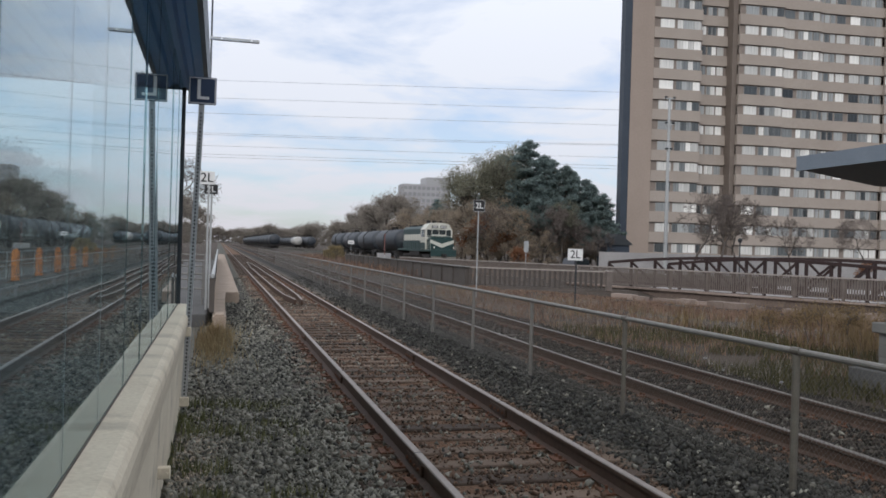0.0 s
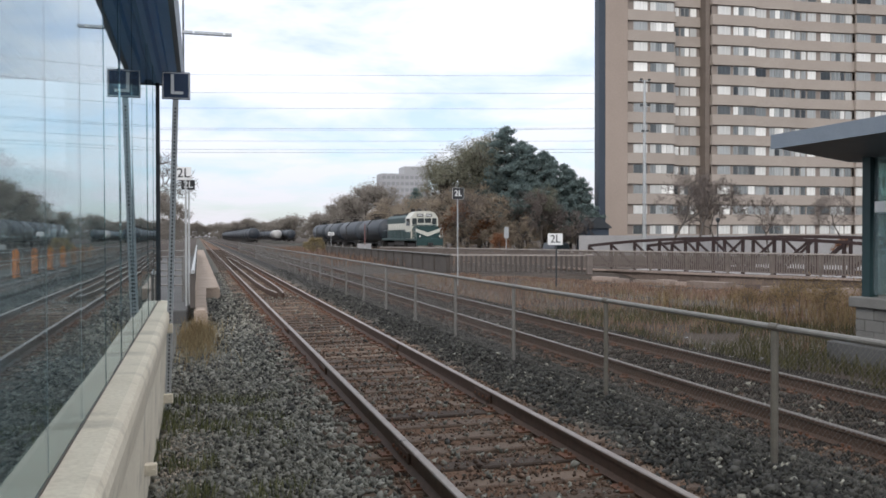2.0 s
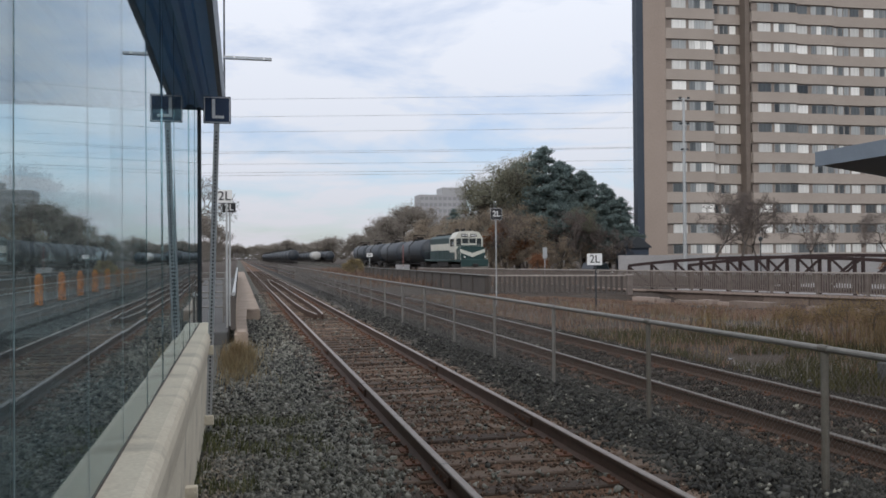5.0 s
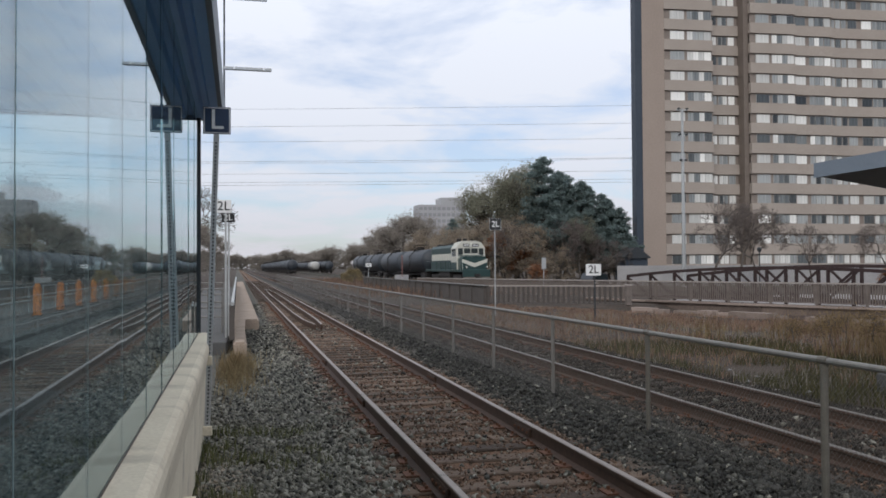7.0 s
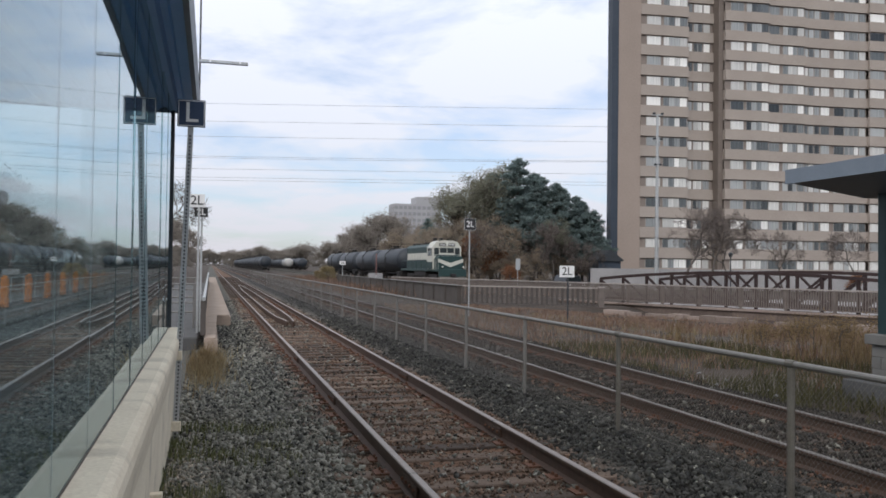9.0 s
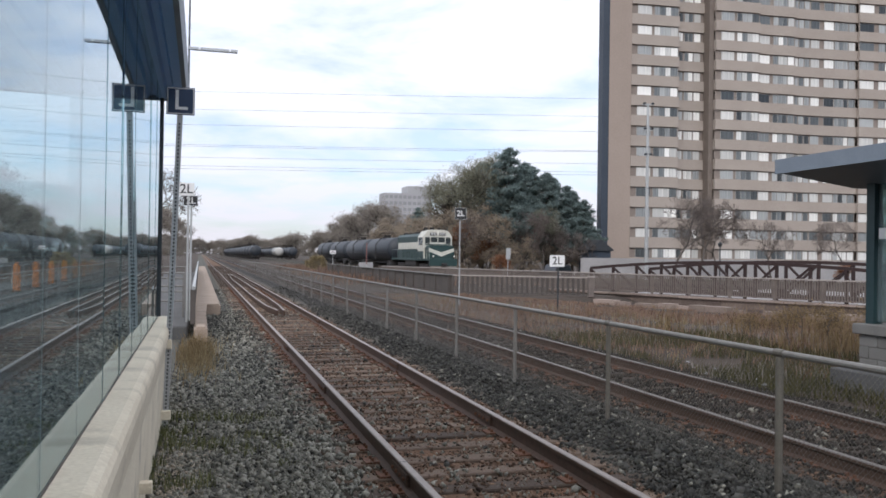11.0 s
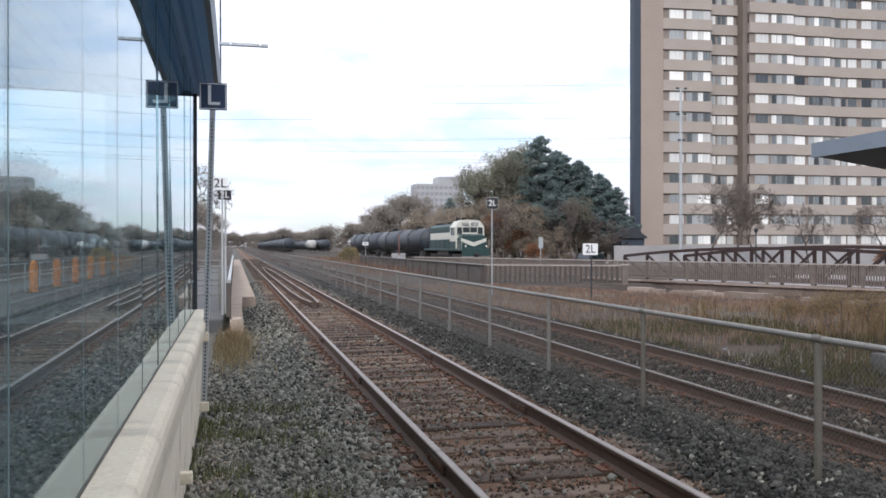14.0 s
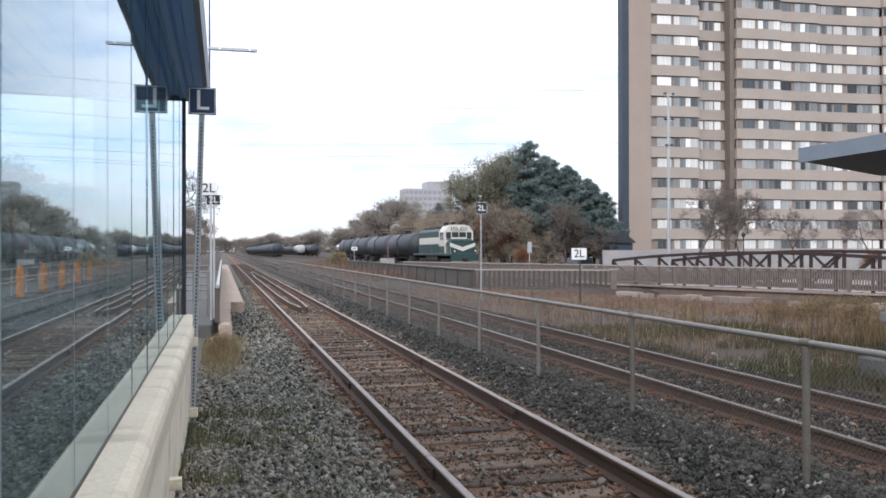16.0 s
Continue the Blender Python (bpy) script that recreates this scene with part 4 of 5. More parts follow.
girder = thing("girder_wall", (14.5, 49, -0.4), "dark brown riveted steel girder wall with pale top edge", "bridge girder")
inv = girder.matrix_basis.inverted()
bm = B()
box(bm, 14.42, 14.58, 49.1, 100, -0.45, 0.60)
bmesh.ops.transform(bm, matrix=inv, verts=bm.verts)
part("web", bm, GIRDER, girder)
bm = B()
box(bm, 14.3, 14.7, 49.0, 100.1, 0.602, 0.66, 0.01)
bmesh.ops.transform(bm, matrix=inv, verts=bm.verts)
part("flange", bm, BLOCK, girder, "pale weathered top flange")
for k in range(18):
    bm = B()
    y = 49.15 + k * 2.9
    box(bm, 14.34, 14.419, y, y + 0.07, -0.44, 0.6)
    bmesh.ops.transform(bm, matrix=inv, verts=bm.verts)
    part("stiffener", bm, GIRDER, girder)

U = Vector((0.37, -0.929, 0))
N = Vector((0.929, 0.37, 0))


def along(s, off, z):
    p = Vector((23.5, 49.0, 0)) + U * s + N * off
    return (p.x, p.y, z)


def deck_slab(name, s0, s1, o0, o1, z0, z1, material, label, category):
    """A flat slab along the bridge line."""
    bm = B()
    low = [bm.verts.new(along(s, o, z0)) for s, o in ((s0, o0), (s1, o0), (s1, o1), (s0, o1))]
    high = [bm.verts.new(along(s, o, z1)) for s, o in ((s0, o0), (s1, o0), (s1, o1), (s0, o1))]
    bm.faces.new(low)
    bm.faces.new(high)
    for k in range(4):
        bm.faces.new((low[k], low[(k + 1) % 4], high[(k + 1) % 4], high[k]))
    bmesh.ops.recalc_face_normals(bm, faces=bm.faces)
    return bm if material is None else structure(name, bm, material, label, category)


deck = thing("bridge_deck", (0, 0, 0), "weathered rosy concrete edge slabs of the road bridge", "bridge deck", "", "structure")
rng_d = random.Random(8)
s = -3.0
while s < 31:
    w = 2.6
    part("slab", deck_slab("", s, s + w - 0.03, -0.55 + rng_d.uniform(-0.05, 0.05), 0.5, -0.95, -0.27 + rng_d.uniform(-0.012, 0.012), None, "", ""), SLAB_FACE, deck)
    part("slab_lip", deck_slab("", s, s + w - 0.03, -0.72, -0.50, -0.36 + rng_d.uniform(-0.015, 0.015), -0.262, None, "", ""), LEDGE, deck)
    s += w
# Rusty earth coloured near black, which also draws the shadow gap under the slabs.
deck_slab("earth_bank", 5.0, 31, -6.4, -0.62, -0.98, -0.78, RUSTY_EARTH, "dark rusty earth strip that draws the shadow gap below the bridge slabs", "ground")
kerb = thing("kerb", (0, 0, 0), "broken pale concrete kerb stones in the weeds", "kerb", "", "structure")
s = 5.5
while s < 30:
    w = rng_d.uniform(0.4, 1.6)
    part("kerb_stone", deck_slab("", s, s + w, -5.5 + rng_d.uniform(-0.2, 0.2), -5.1 + rng_d.uniform(-0.1, 0.2), -0.86, -0.44 + rng_d.uniform(-0.08, 0.03), None, "", ""), LEDGE, kerb)
    s += w + rng_d.choice((0.04, 0.1, 0.5, 1.1))
deck_slab("road", 1.5, 34, 0.52, 19, -0.7, -0.36, PALE_ROAD, "pale worn concrete road behind the footbridge", "road")


def truss(name, off, s0, s1, n, peak):
    t = thing(name, along(s0, off, -0.3), "dark red steel truss of a footbridge with arched top chord", "truss", "footbridge trusses")
    inv = t.matrix_basis.inverted()

    def top(s):
        k = (s - s0) / (s1 - s0)
        return 1.12 + (peak - 1.12) * 4 * k * (1 - k)

    def add(nm, a, b, w):
        bm = B()
        bar(bm, a, b, w, w)
        bmesh.ops.transform(bm, matrix=inv, verts=bm.verts)
        part(nm, bm, TRUSS_RED, t)

    step = (s1 - s0) / n
    for i in range(n):
        a, b = s0 + i * step, s0 + (i + 1) * step
        add("top_chord", along(a, off, top(a)), along(b, off, top(b)), 0.17)
        if i < n / 2:
            add("diagonal", along(a, off, top(a) - 0.08), along(b, off, -0.1), 0.11)
        if i >= n / 2 - 1:
            add("diagonal", along(a, off, -0.1), along(b, off, top(b) - 0.08), 0.11)
    for i in range(n + 1):
        s = s0 + i * step
        add("vertical", along(s, off, -0.44), along(s, off, top(s)), 0.14)
    add("bottom_chord", along(s0, off, -0.12), along(s1, off, -0.12), 0.16)
    return t


truss("bridge_truss", 1.3, -1.0, 19.5, 11, 1.62)
truss("bridge_truss", 3.6, 1.9, 22.4, 11, 1.70)

bm = B()
bar(bm, (41.2, 88.0, 0.65), (92, 64, 0.65), 0.35, 2.3)
structure("low_wall", bm, PALE_WALL, "pale low concrete wall before the apartment tower", "wall")


shed = thing("shed", (47.4, 97.2, -0.46), "low dark shed with pitched roof beside the apartment tower", "shed")
bm = B()
box(bm, -1.5, 1.5, -1.4, 1.4, 0, 3.2)
part("wall", bm, TOWER_DARK, shed)
bm = B()
extrude(bm, [(-1.75, 3.15), (1.75, 3.15), (1.75, 3.3), (0.1, 4.5), (-0.1, 4.5), (-1.75, 3.3)], "y", -1.7, 1.7)
part("roof", bm, DARK_STEEL, shed, "dark pitched roof")
bm = B()
box(bm, -0.45, 0.45, -1.44, -1.403, 0.0, 2.05, 0.01)
part("door", bm, GIRDER, shed)

car_x = thing("parked_car", (31.4, 70.0, -0.40), "dark parked car beyond the bridge railing", "car")
bm = B()
extrude(bm, [(-0.86, 0.32), (0.86, 0.32), (0.90, 0.6), (0.86, 0.95), (-0.86, 0.95), (-0.90, 0.6)], "y", 0.0, 4.4)
bmesh.ops.bevel(bm, geom=bm.edges[:], offset=0.06, segments=2, affect="EDGES")
part("body", bm, CAR_PAINT, car_x)
bm = B()
extrude(bm, [(-0.80, 0.94), (0.80, 0.94), (0.60, 1.52), (-0.60, 1.52)], "y", 0.5, 3.3)
bmesh.ops.bevel(bm, geom=bm.edges[:], offset=0.06, segments=2, affect="EDGES")
part("cabin", bm, CAR_PAINT, car_x)
bm = B()
extrude(bm, [(-0.68, 1.02), (0.68, 1.02), (0.54, 1.42), (-0.54, 1.42)], "y", 0.48, 0.499)
part("windscreen", bm, CAB_GLASS, car_x)
for x in (-0.68, 0.68):
    bm = B()
    box(bm, x - 0.16, x + 0.16, -0.015, 0.02, 0.62, 0.78, 0.01)
    part("headlight", bm, LAMP_GLASS, car_x)
    for y in (0.85, 3.5):
        bm = B()
        tube(bm, (x - 0.1 * (x < 0) - 0.02, y, 0.33), (x + 0.1 * (x > 0) + 0.02, y, 0.33), 0.33, n=18)
        part("wheel", bm, BLACK, car_x)


# ---- signs ----
def sign(name, x0, x1, y, z0, z1, face, ink, words, label, foot, post_x, lean=0.0, post=GALV, w=0.05, text=None, border=None):
    t = thing(name, (post_x + lean, y, foot), label, "sign")
    inv = t.matrix_basis.inverted()

    def add(nm, bm, m, lb="", parent=None):
        bmesh.ops.transform(bm, matrix=inv, verts=bm.verts)
        return part(nm, bm, m, parent or t, lb)

    bm = B()
    bar(bm, (post_x + lean, y + 0.02 + w / 2, foot), (post_x, y + 0.02 + w / 2, z1 - 0.02), w, w)
    add("post", bm, post)
    bm = B()
    box(bm, x0, x1, y - 0.005, y + 0.015, z0, z1, 0.004)
    plate = add("plate", bm, face)
    if border:
        bm = B()
        e = 0.009
        box(bm, x0 + e, x1 - e, y - 0.009, y - 0.0052, z1 - 2 * e, z1 - e)
        box(bm, x0 + e, x1 - e, y - 0.009, y - 0.0052, z0 + e, z0 + 2 * e)
        box(bm, x0 + e, x0 + 2 * e, y - 0.009, y - 0.0052, z0 + 2 * e, z1 - 2 * e)
        box(bm, x1 - 2 * e, x1 - e, y - 0.009, y - 0.0052, z0 + 2 * e, z1 - 2 * e)
        add("border", bm, border, "", plate)
    if words:
        me = text_mesh(words, text or (z1 - z0) * 0.98, ink, 0.002)
        ob = link("lettering", me, plate, "", Matrix.Translation(inv @ Vector(((x0 + x1) / 2, y - 0.011, (z0 + z1) / 2))) @ pose(0, 0, 0, 90, 0, 0))
    return t


lsign = sign("berth_sign", -0.395, -0.08, 10.4, 3.36, 3.68, NAVY, WHITE, "L", "navy square sign with white letter L on perforated post", -0.42, -0.235, -0.125, GALV, 0.065, 0.33, WHITE)
bm = B()
for k in range(84):
    s = k / 84
    z = -0.35 + s * 3.65
    x = -0.36 + 0.125 * (z + 0.42) / 4.08
    box(bm, x - 0.009, x + 0.009, 10.4155, 10.4195, z - 0.012, z + 0.012)
bmesh.ops.transform(bm, matrix=lsign.matrix_basis.inverted(), verts=bm.verts)
tagged(part("punched_strip", bm, BLACK, lsign, "dark punched holes"), kind="stuff")
for z in (0.69, -0.13):
    bm = B()
    box(bm, -0.41, -0.29, 10.36, 10.418, z - 0.055, z + 0.055, 0.008)
    bmesh.ops.transform(bm, matrix=lsign.matrix_basis.inverted(), verts=bm.verts)
    part("bracket", bm, CREAM_CONCRETE, lsign, "pale bolted bracket")

sign("berth_sign", -0.53, -0.15, 22.2, 3.17, 3.50, WHITE, BLACK, "2L", "white sign with black characters 2L on slim post", 0.02, -0.29)
sign("berth_sign", -0.40, -0.07, 22.7, 2.96, 3.20, BLACK, WHITE, "2L", "black sign with white characters 2L on slim post", 0.02, -0.22)
sign("berth_sign", 10.66, 11.20, 35.6, 3.36, 3.88, BLACK, WHITE, "2L", "black sign with white characters 2L on tall pale pole", -0.44, 10.92, 0, GALV, 0.045, 0.36, WHITE)
sign("berth_sign", 14.05, 14.72, 33.0, 1.38, 1.86, WHITE, BLACK, "2L", "white sign with black characters 2L on slim dark post", -0.44, 14.45, 0, DARK_STEEL, 0.05)
small = sign("track_sign", 14.55, 15.25, 99.0, 1.85, 2.25, WHITE, None, None, "small white track sign on slim pole", -0.44, 14.9)
bm = B()
for i in range(3):
    box(bm, 14.68 + 0.16 * i, 14.78 + 0.16 * i, 98.985, 98.99, 1.97, 2.13)
bmesh.ops.transform(bm, matrix=small.matrix_basis.inverted(), verts=bm.verts)
part("plain_bars", bm, BLACK, small)
sign("road_sign", 21.28, 21.62, 58.0, 1.6, 2.4, GALV, None, None, "pale double road sign on pole beside shrubs", -0.44, 21.45)
# Separate post that stands in for a dull red stripe on the tank cars.
sign("danger_post", 15.02, 15.12, 79.0, 0.9, 2.9, RED_PAINT, None, None, "dull red post standing in for a stripe on the tank cars", -0.44, 15.07)
box_t = thing("relay_box", (15.2, 80, -0.44), "small white trackside relay box on leg", "relay box")
bm = B()
box(bm, -0.65, 0.65, -0.2, 0.2, 0.9, 1.5, 0.03)
part("case", bm, PALE_WALL, box_t)
bm = B()
box(bm, -0.08, 0.08, -0.08, 0.08, 0, 0.9)
part("leg", bm, GALV, box_t)

# arm and mast sign at the canopy's far end
arm = thing("mast_arm", (-0.178, 12.1, 3.80), "slim dark metal arm on a rod at canopy end", "bracket arm")
bm = B()
box(bm, -0.02, 0.64, -0.03, 0.03, 0.715, 0.755, 0.004)
part("arm", bm, GALV, arm)
bm = B()
tube(bm, (0.0, 0, 0.0), (0.0, 0, 2.3), 0.012, n=8)
part("rod", bm, DARK_STEEL, arm)
bm = B()
box(bm, 0.02, 0.58, -0.02, 0.0, 1.69, 2.2, 0.01)
part("plate", bm, GALV, arm, "pale sign plate")
bm = B()
for x in (0.12, 0.52):
    box(bm, x, x + 0.03, -0.034, -0.031, 0.72, 0.75)
part("clip", bm, WHITE, arm)

# ---- left of the track, beyond the shelter ----
guard = thing("handrail", (-0.1, 20.5, 0.1), "dark steel guard with galvanised tubular handrail along platform edge", "railing")
bm = B()
box(bm, -0.09, 0.03, 0, 0.5, 0, 0.80, 0.01)
part("end_panel", bm, GIRDER, guard)
bm = B()
tube(bm, (-0.02, -0.05, 0.84), (-0.02, 60, 0.84), 0.045, n=10)
part("tube", bm, GALV, guard)
for k in range(1, 21):
    bm = B()
    box(bm, -0.05, 0.01, 3 * k, 3 * k + 0.06, 0, 0.82)
    part("post", bm, GIRDER, guard)
bm = B()
box(bm, -0.03, -0.01, 0.5, 60, 0.05, 0.55)
part("kick_panel", bm, GIRDER, guard)
ramp = thing("ramp_railing", (-1.4, 24, 0.0), "galvanised tubular railings beside a platform ramp", "railing")
for y in (0.0, 3.0):
    for z in (0.45, 0.85, 1.2):
        bm = B()
        tube(bm, (-1.6, y, z + 0.12 * (y > 0)), (1.05, y, z + 0.12 * (y > 0)), 0.022, n=8)
        part("rail", bm, FENCE_GALV, ramp)
    for i in range(8):
        bm = B()
        x = -1.6 + 0.37 * i
        tube(bm, (x, y, 0), (x, y, 1.2 + 0.12 * (y > 0)), 0.02, n=8)
        part("post", bm, FENCE_GALV, ramp)
bm = B()
box(bm, -5.2, -0.25, 21.0, 80, -0.5, 0.02, 0.03)
structure("platform_2", bm, ASPHALT, "worn asphalt ramp and platform beyond the shelter", "platform")
rail_l = thing("white_railing", (-7.6, 30, 0.12), "pale tubular railing along the far platform side", "railing")
for z in (0.5, 1.0):
    bm = B()
    tube(bm, (0, -10, z), (0, 42, z), 0.03, n=8)
    part("rail", bm, GALV, rail_l)
for k in range(22):
    bm = B()
    tube(bm, (0, -10 + 2.45 * k, 0), (0, -10 + 2.45 * k, 1.0), 0.028, n=8)
    part("post", bm, GALV, rail_l)
bm = B()
tube(bm, (0, 0, 0), (0, 0, 1.05), 0.14, 0.13, n=14)
tube(bm, (0, 0, 1.05), (0, 0, 1.16), 0.13, 0.04, n=14)
bollard = part("sleeve", bm, ORANGE)
orange = thing("orange_bollard", (-6.86, 32.6, 0.12), "bright orange plastic bollard sleeve on the far platform", "bollard", "orange bollards along the platform")
bollard.parent = orange
bm = B()
box(bm, -0.2, 0.2, -0.2, 0.2, 0, 0.05, 0.01)
part("base", bm, BLACK, orange)
for k in range(1, 8):
    copy_thing(orange, pose(-6.86, 32.6 + 4.05 * k, 0.12, 0, 0, 20 * k))

# ---- shelter across the tracks ----
SX, SY = 11.15, 12.2
far_sh = thing("platform_shelter", (SX, SY, -0.3), "teal glass platform shelter on pale block wall, grey canopy", "shelter")
inv2 = far_sh.matrix_basis.inverted()


def rpart(name, bm, material, label="", parent=None):
    bmesh.ops.transform(bm, matrix=inv2, verts=bm.verts)
    return part(name, bm, material, parent or far_sh, label)


bm = B()
box(bm, 10.98, 11.5, 3, 12.15, -0.5, 0.52)
wall_r = rpart("block_core", bm, BLOCK)
for r in range(4):
    y, k = 12.18 - (0.21 if r % 2 else 0), 0
    if r % 2:
        bm = B()
        box(bm, 10.95, 10.979, 11.975, 12.18, 0.325 - 0.2 * r, 0.517 - 0.2 * r, 0.004)
        rpart("block", bm, BLOCK, "", wall_r)
    while y > 7:
        bm = B()
        box(bm, 10.95, 10.979, y - 0.41, y - 0.008, 0.325 - 0.2 * r, 0.517 - 0.2 * r, 0.004)
        rpart("block", bm, BLOCK, "", wall_r)
        y -= 0.415
for k in range(8):
    bm = B()
    y = 12.28 - 0.9 * k
    box(bm, 10.88, 11.55, y - 0.893, y, 0.522, 0.70, 0.015)
    rpart("sill_stone", bm, BLOCK, "pale coping stone")
bm = B()
box(bm, 11.08, 11.26, 12.0, 12.18, 0.70, 3.12)
rpart("corner_post", bm, TEAL_FRAME, "dark teal corner post")
for y in (10.0, 8.0, 6.0):
    bm = B()
    box(bm, 11.1, 11.2, y, y + 0.08, 0.70, 3.12)
    rpart("mullion", bm, TEAL_FRAME)
for y0, y1 in ((10.08, 12.0), (8.08, 10.0), (6.08, 8.0)):
    bm = B()
    box(bm, 11.15, 11.162, y0, y1, 0.74, 3.1)
    p = rpart("pane", bm, TEAL_GLASS, "teal tinted glass pane")
    p.visible_shadow = False
bm = B()
box(bm, 11.28, 14.5, 12.1, 12.112, 0.74, 3.1)
p = rpart("end_pane", bm, TEAL_GLASS, "teal tinted glass pane")
p.visible_shadow = False
bm = B()
box(bm, 14.5, 14.62, 3, 12.15, -0.4, 3.1)
rpart("rear_wall", bm, TEAL_FRAME)
bm = B()
box(bm, 11.124, 11.148, 6.1, 11.95, 2.15, 2.34, 0.004)
board = rpart("name_board", bm, WHITE, "white station name board")
link("lettering", text_mesh("Clarkson", 0.105, NAVY, 0.0), board, "", Matrix.Translation(inv2 @ Vector((11.118, 11.5, 2.245))) @ pose(0, 0, 0, 90, 0, -90))
bm = B()
extrude(bm, [(9.685, 3.30), (11.3, 3.08), (14.8, 3.08), (14.8, 3.2), (11.3, 3.25), (9.685, 3.48)], "y", 1.5, 12.75)
rpart("canopy", bm, GREY_FASCIA, "grey sheet canopy sloping inward")
bm = B()
box(bm, 9.66, 9.683, 1.5, 12.77, 3.27, 3.52)
rpart("fascia", bm, GREY_FASCIA)
bm = B()
box(bm, 10.7, 15.5, -4, 12.6, -0.5, -0.1, 0.02)
structure("platform_3", bm, ASPHALT, "grey platform slab under the far shelter", "platform")

# ---- mast, wires, far building ----
mast = thing("light_mast", (45.5, 81, -0.46), "tall slim grey floodlight mast with short cross arms", "light mast")
bm = B()
tube(bm, (0, 0, 0), (0, 0, 18.7), 0.22, 0.12, n=12)
part("pole", bm, GALV, mast)
for z, w in ((18.6, 0.6), (15.9, 0.5), (13.2, 0.35)):
    bm = B()
    bar(bm, (-w, 0.2, z), (w, -0.1, z), 0.1, 0.12)
    part("cross_arm", bm, GALV, mast)
    for s in (-1, 1):
        bm = B()
        box(bm, s * w * 0.8 - 0.12, s * w * 0.8 + 0.12, -0.3, -0.02, z + 0.04, z + 0.2, 0.03)
        part("floodlight", bm, DARK_STEEL, mast)
lamp2 = thing("street_lamp", (41, 61, -0.46), "small dark street lamp beyond the footbridge", "street lamp")
bm = B()
tube(bm, (0, 0, 0), (0, 0, 3.3), 0.06, 0.045, n=8)
part("pole", bm, DARK_STEEL, lamp2)
bm = B()
tube(bm, (0, 0, 3.3), (0, 0, 3.55), 0.12, 0.2, n=10)
tube(bm, (0, 0, 3.55), (0, 0, 3.7), 0.22, 0.05, n=10)
part("lantern", bm, DARK_STEEL, lamp2)
cr, sr = math.cos(radians(14.27)), math.sin(radians(14.27))
line = thing("power_line", (37 - 130 * cr, 145.4 + 130 * sr, -0.46), "thin dark overhead power line wires spanning the sky", "power line")
line_inv = line.matrix_basis.inverted()
for lat in (-130.1, 90.1):
    bm = B()
    tube(bm, (37 + lat * cr, 145.4 - lat * sr, -0.5), (37 + lat * cr, 145.4 - lat * sr, 31.5), 0.3, 0.15, n=10)
    bmesh.ops.transform(bm, matrix=line_inv, verts=bm.verts)
    part("pole", bm, GALV, line)
for z0, sag in ((29.9, 0.5), (26.8, 0.4), (24.1, 0.4), (20.6, 0.9), (20.3, 1.6), (18.4, 0.4), (16.9, 0.6), (16.4, 0.4)):
    bm = B()
    pts = []
    for i in range(25):
        k = i / 24
        lat = -130 + 220 * k
        pts.append((37 + lat * cr, 145.4 - lat * sr, z0 - sag * 4 * k * (1 - k) + sag))
    loft(bm, pts, 0.022)
    bmesh.ops.transform(bm, matrix=line_inv, verts=bm.verts)
    part("wire", bm, WIRE, line)

far_b = thing("office_block", (92, 389, -0.46), "distant grey concrete block with stepped roof", "building")
for x0, x1, h in ((-10.4, 0.4, 31.2), (0.42, 12, 34.6)):
    bm = B()
    box(bm, x0, x1, -3, 9, 0, h)
    part("wall", bm, FAR_WALL, far_b)
    for k in range(4, 11):
        for i in range(5):
            bm = B()
            w = (x1 - x0) / 5
            box(bm, x0 + w * i + 0.3, x0 + w * (i + 1) - 0.3, -3.05, -3.002, k * 2.9 - 0.3, k * 2.9 + 1.2)
            part("window", bm, FAR_WINDOW, far_b)

# ---- plants ----
def limb_mesh(segs, material, n=5):
    """Tapered round limbs, one for each segment."""
    a = np.array([tuple(q[0]) for q in segs])
    b = np.array([tuple(q[1]) for q in segs])
    r0, r1 = np.array([q[2] for q in segs]), np.array([q[3] for q in segs])
    d = b - a
    d /= np.linalg.norm(d, axis=1, keepdims=True) + 1e-9
    side = np.where(np.abs(d[:, 2:3]) > 0.9, np.array([[1.0, 0, 0]]), np.array([[0, 0, 1.0]]))
    u = np.cross(d, side)
    u /= np.linalg.norm(u, axis=1, keepdims=True) + 1e-9
    w = np.cross(d, u)
    ang = 2 * np.pi * np.arange(n) / n
    ring = np.cos(ang)[None, :, None] * u[:, None] + np.sin(ang)[None, :, None] * w[:, None]
    verts = np.concatenate([a[:, None] + ring * r0[:, None, None], b[:, None] + ring * r1[:, None, None]], 1).reshape(-1, 3)
    k = np.arange(n)
    quad = np.stack([k, (k + 1) % n, n + (k + 1) % n, n + k], 1)
    faces = (np.arange(len(a))[:, None, None] * 2 * n + quad[None]).reshape(-1, 4)
    return fast_mesh("limbs", verts, faces, material)


def leaf_mesh(points, size, rng, material, flat=0.5):
    """Small folded leaves, one at each point."""
    pts = np.asarray(points, dtype=np.float32)
    n = len(pts)
    s = size * rng.uniform(0.55, 1.35, (n, 1, 1))
    a = rng.normal(0, 1, (n, 3))
    a[:, 2] *= flat
    a /= np.linalg.norm(a, axis=1, keepdims=True) + 1e-6
    b = np.cross(a, rng.normal(0, 1, (n, 3)))
    b /= np.linalg.norm(b, axis=1, keepdims=True) + 1e-6
    c = np.cross(a, b)
    local = np.stack([-a, b * 0.55 + c * 0.15, a, -b * 0.55 + c * 0.15], 1) * s
    verts = (pts[:, None, :] + local).reshape(-1, 3)
    faces = np.arange(n * 4).reshape(n, 4)
    return fast_mesh("leaves", verts, faces, material)


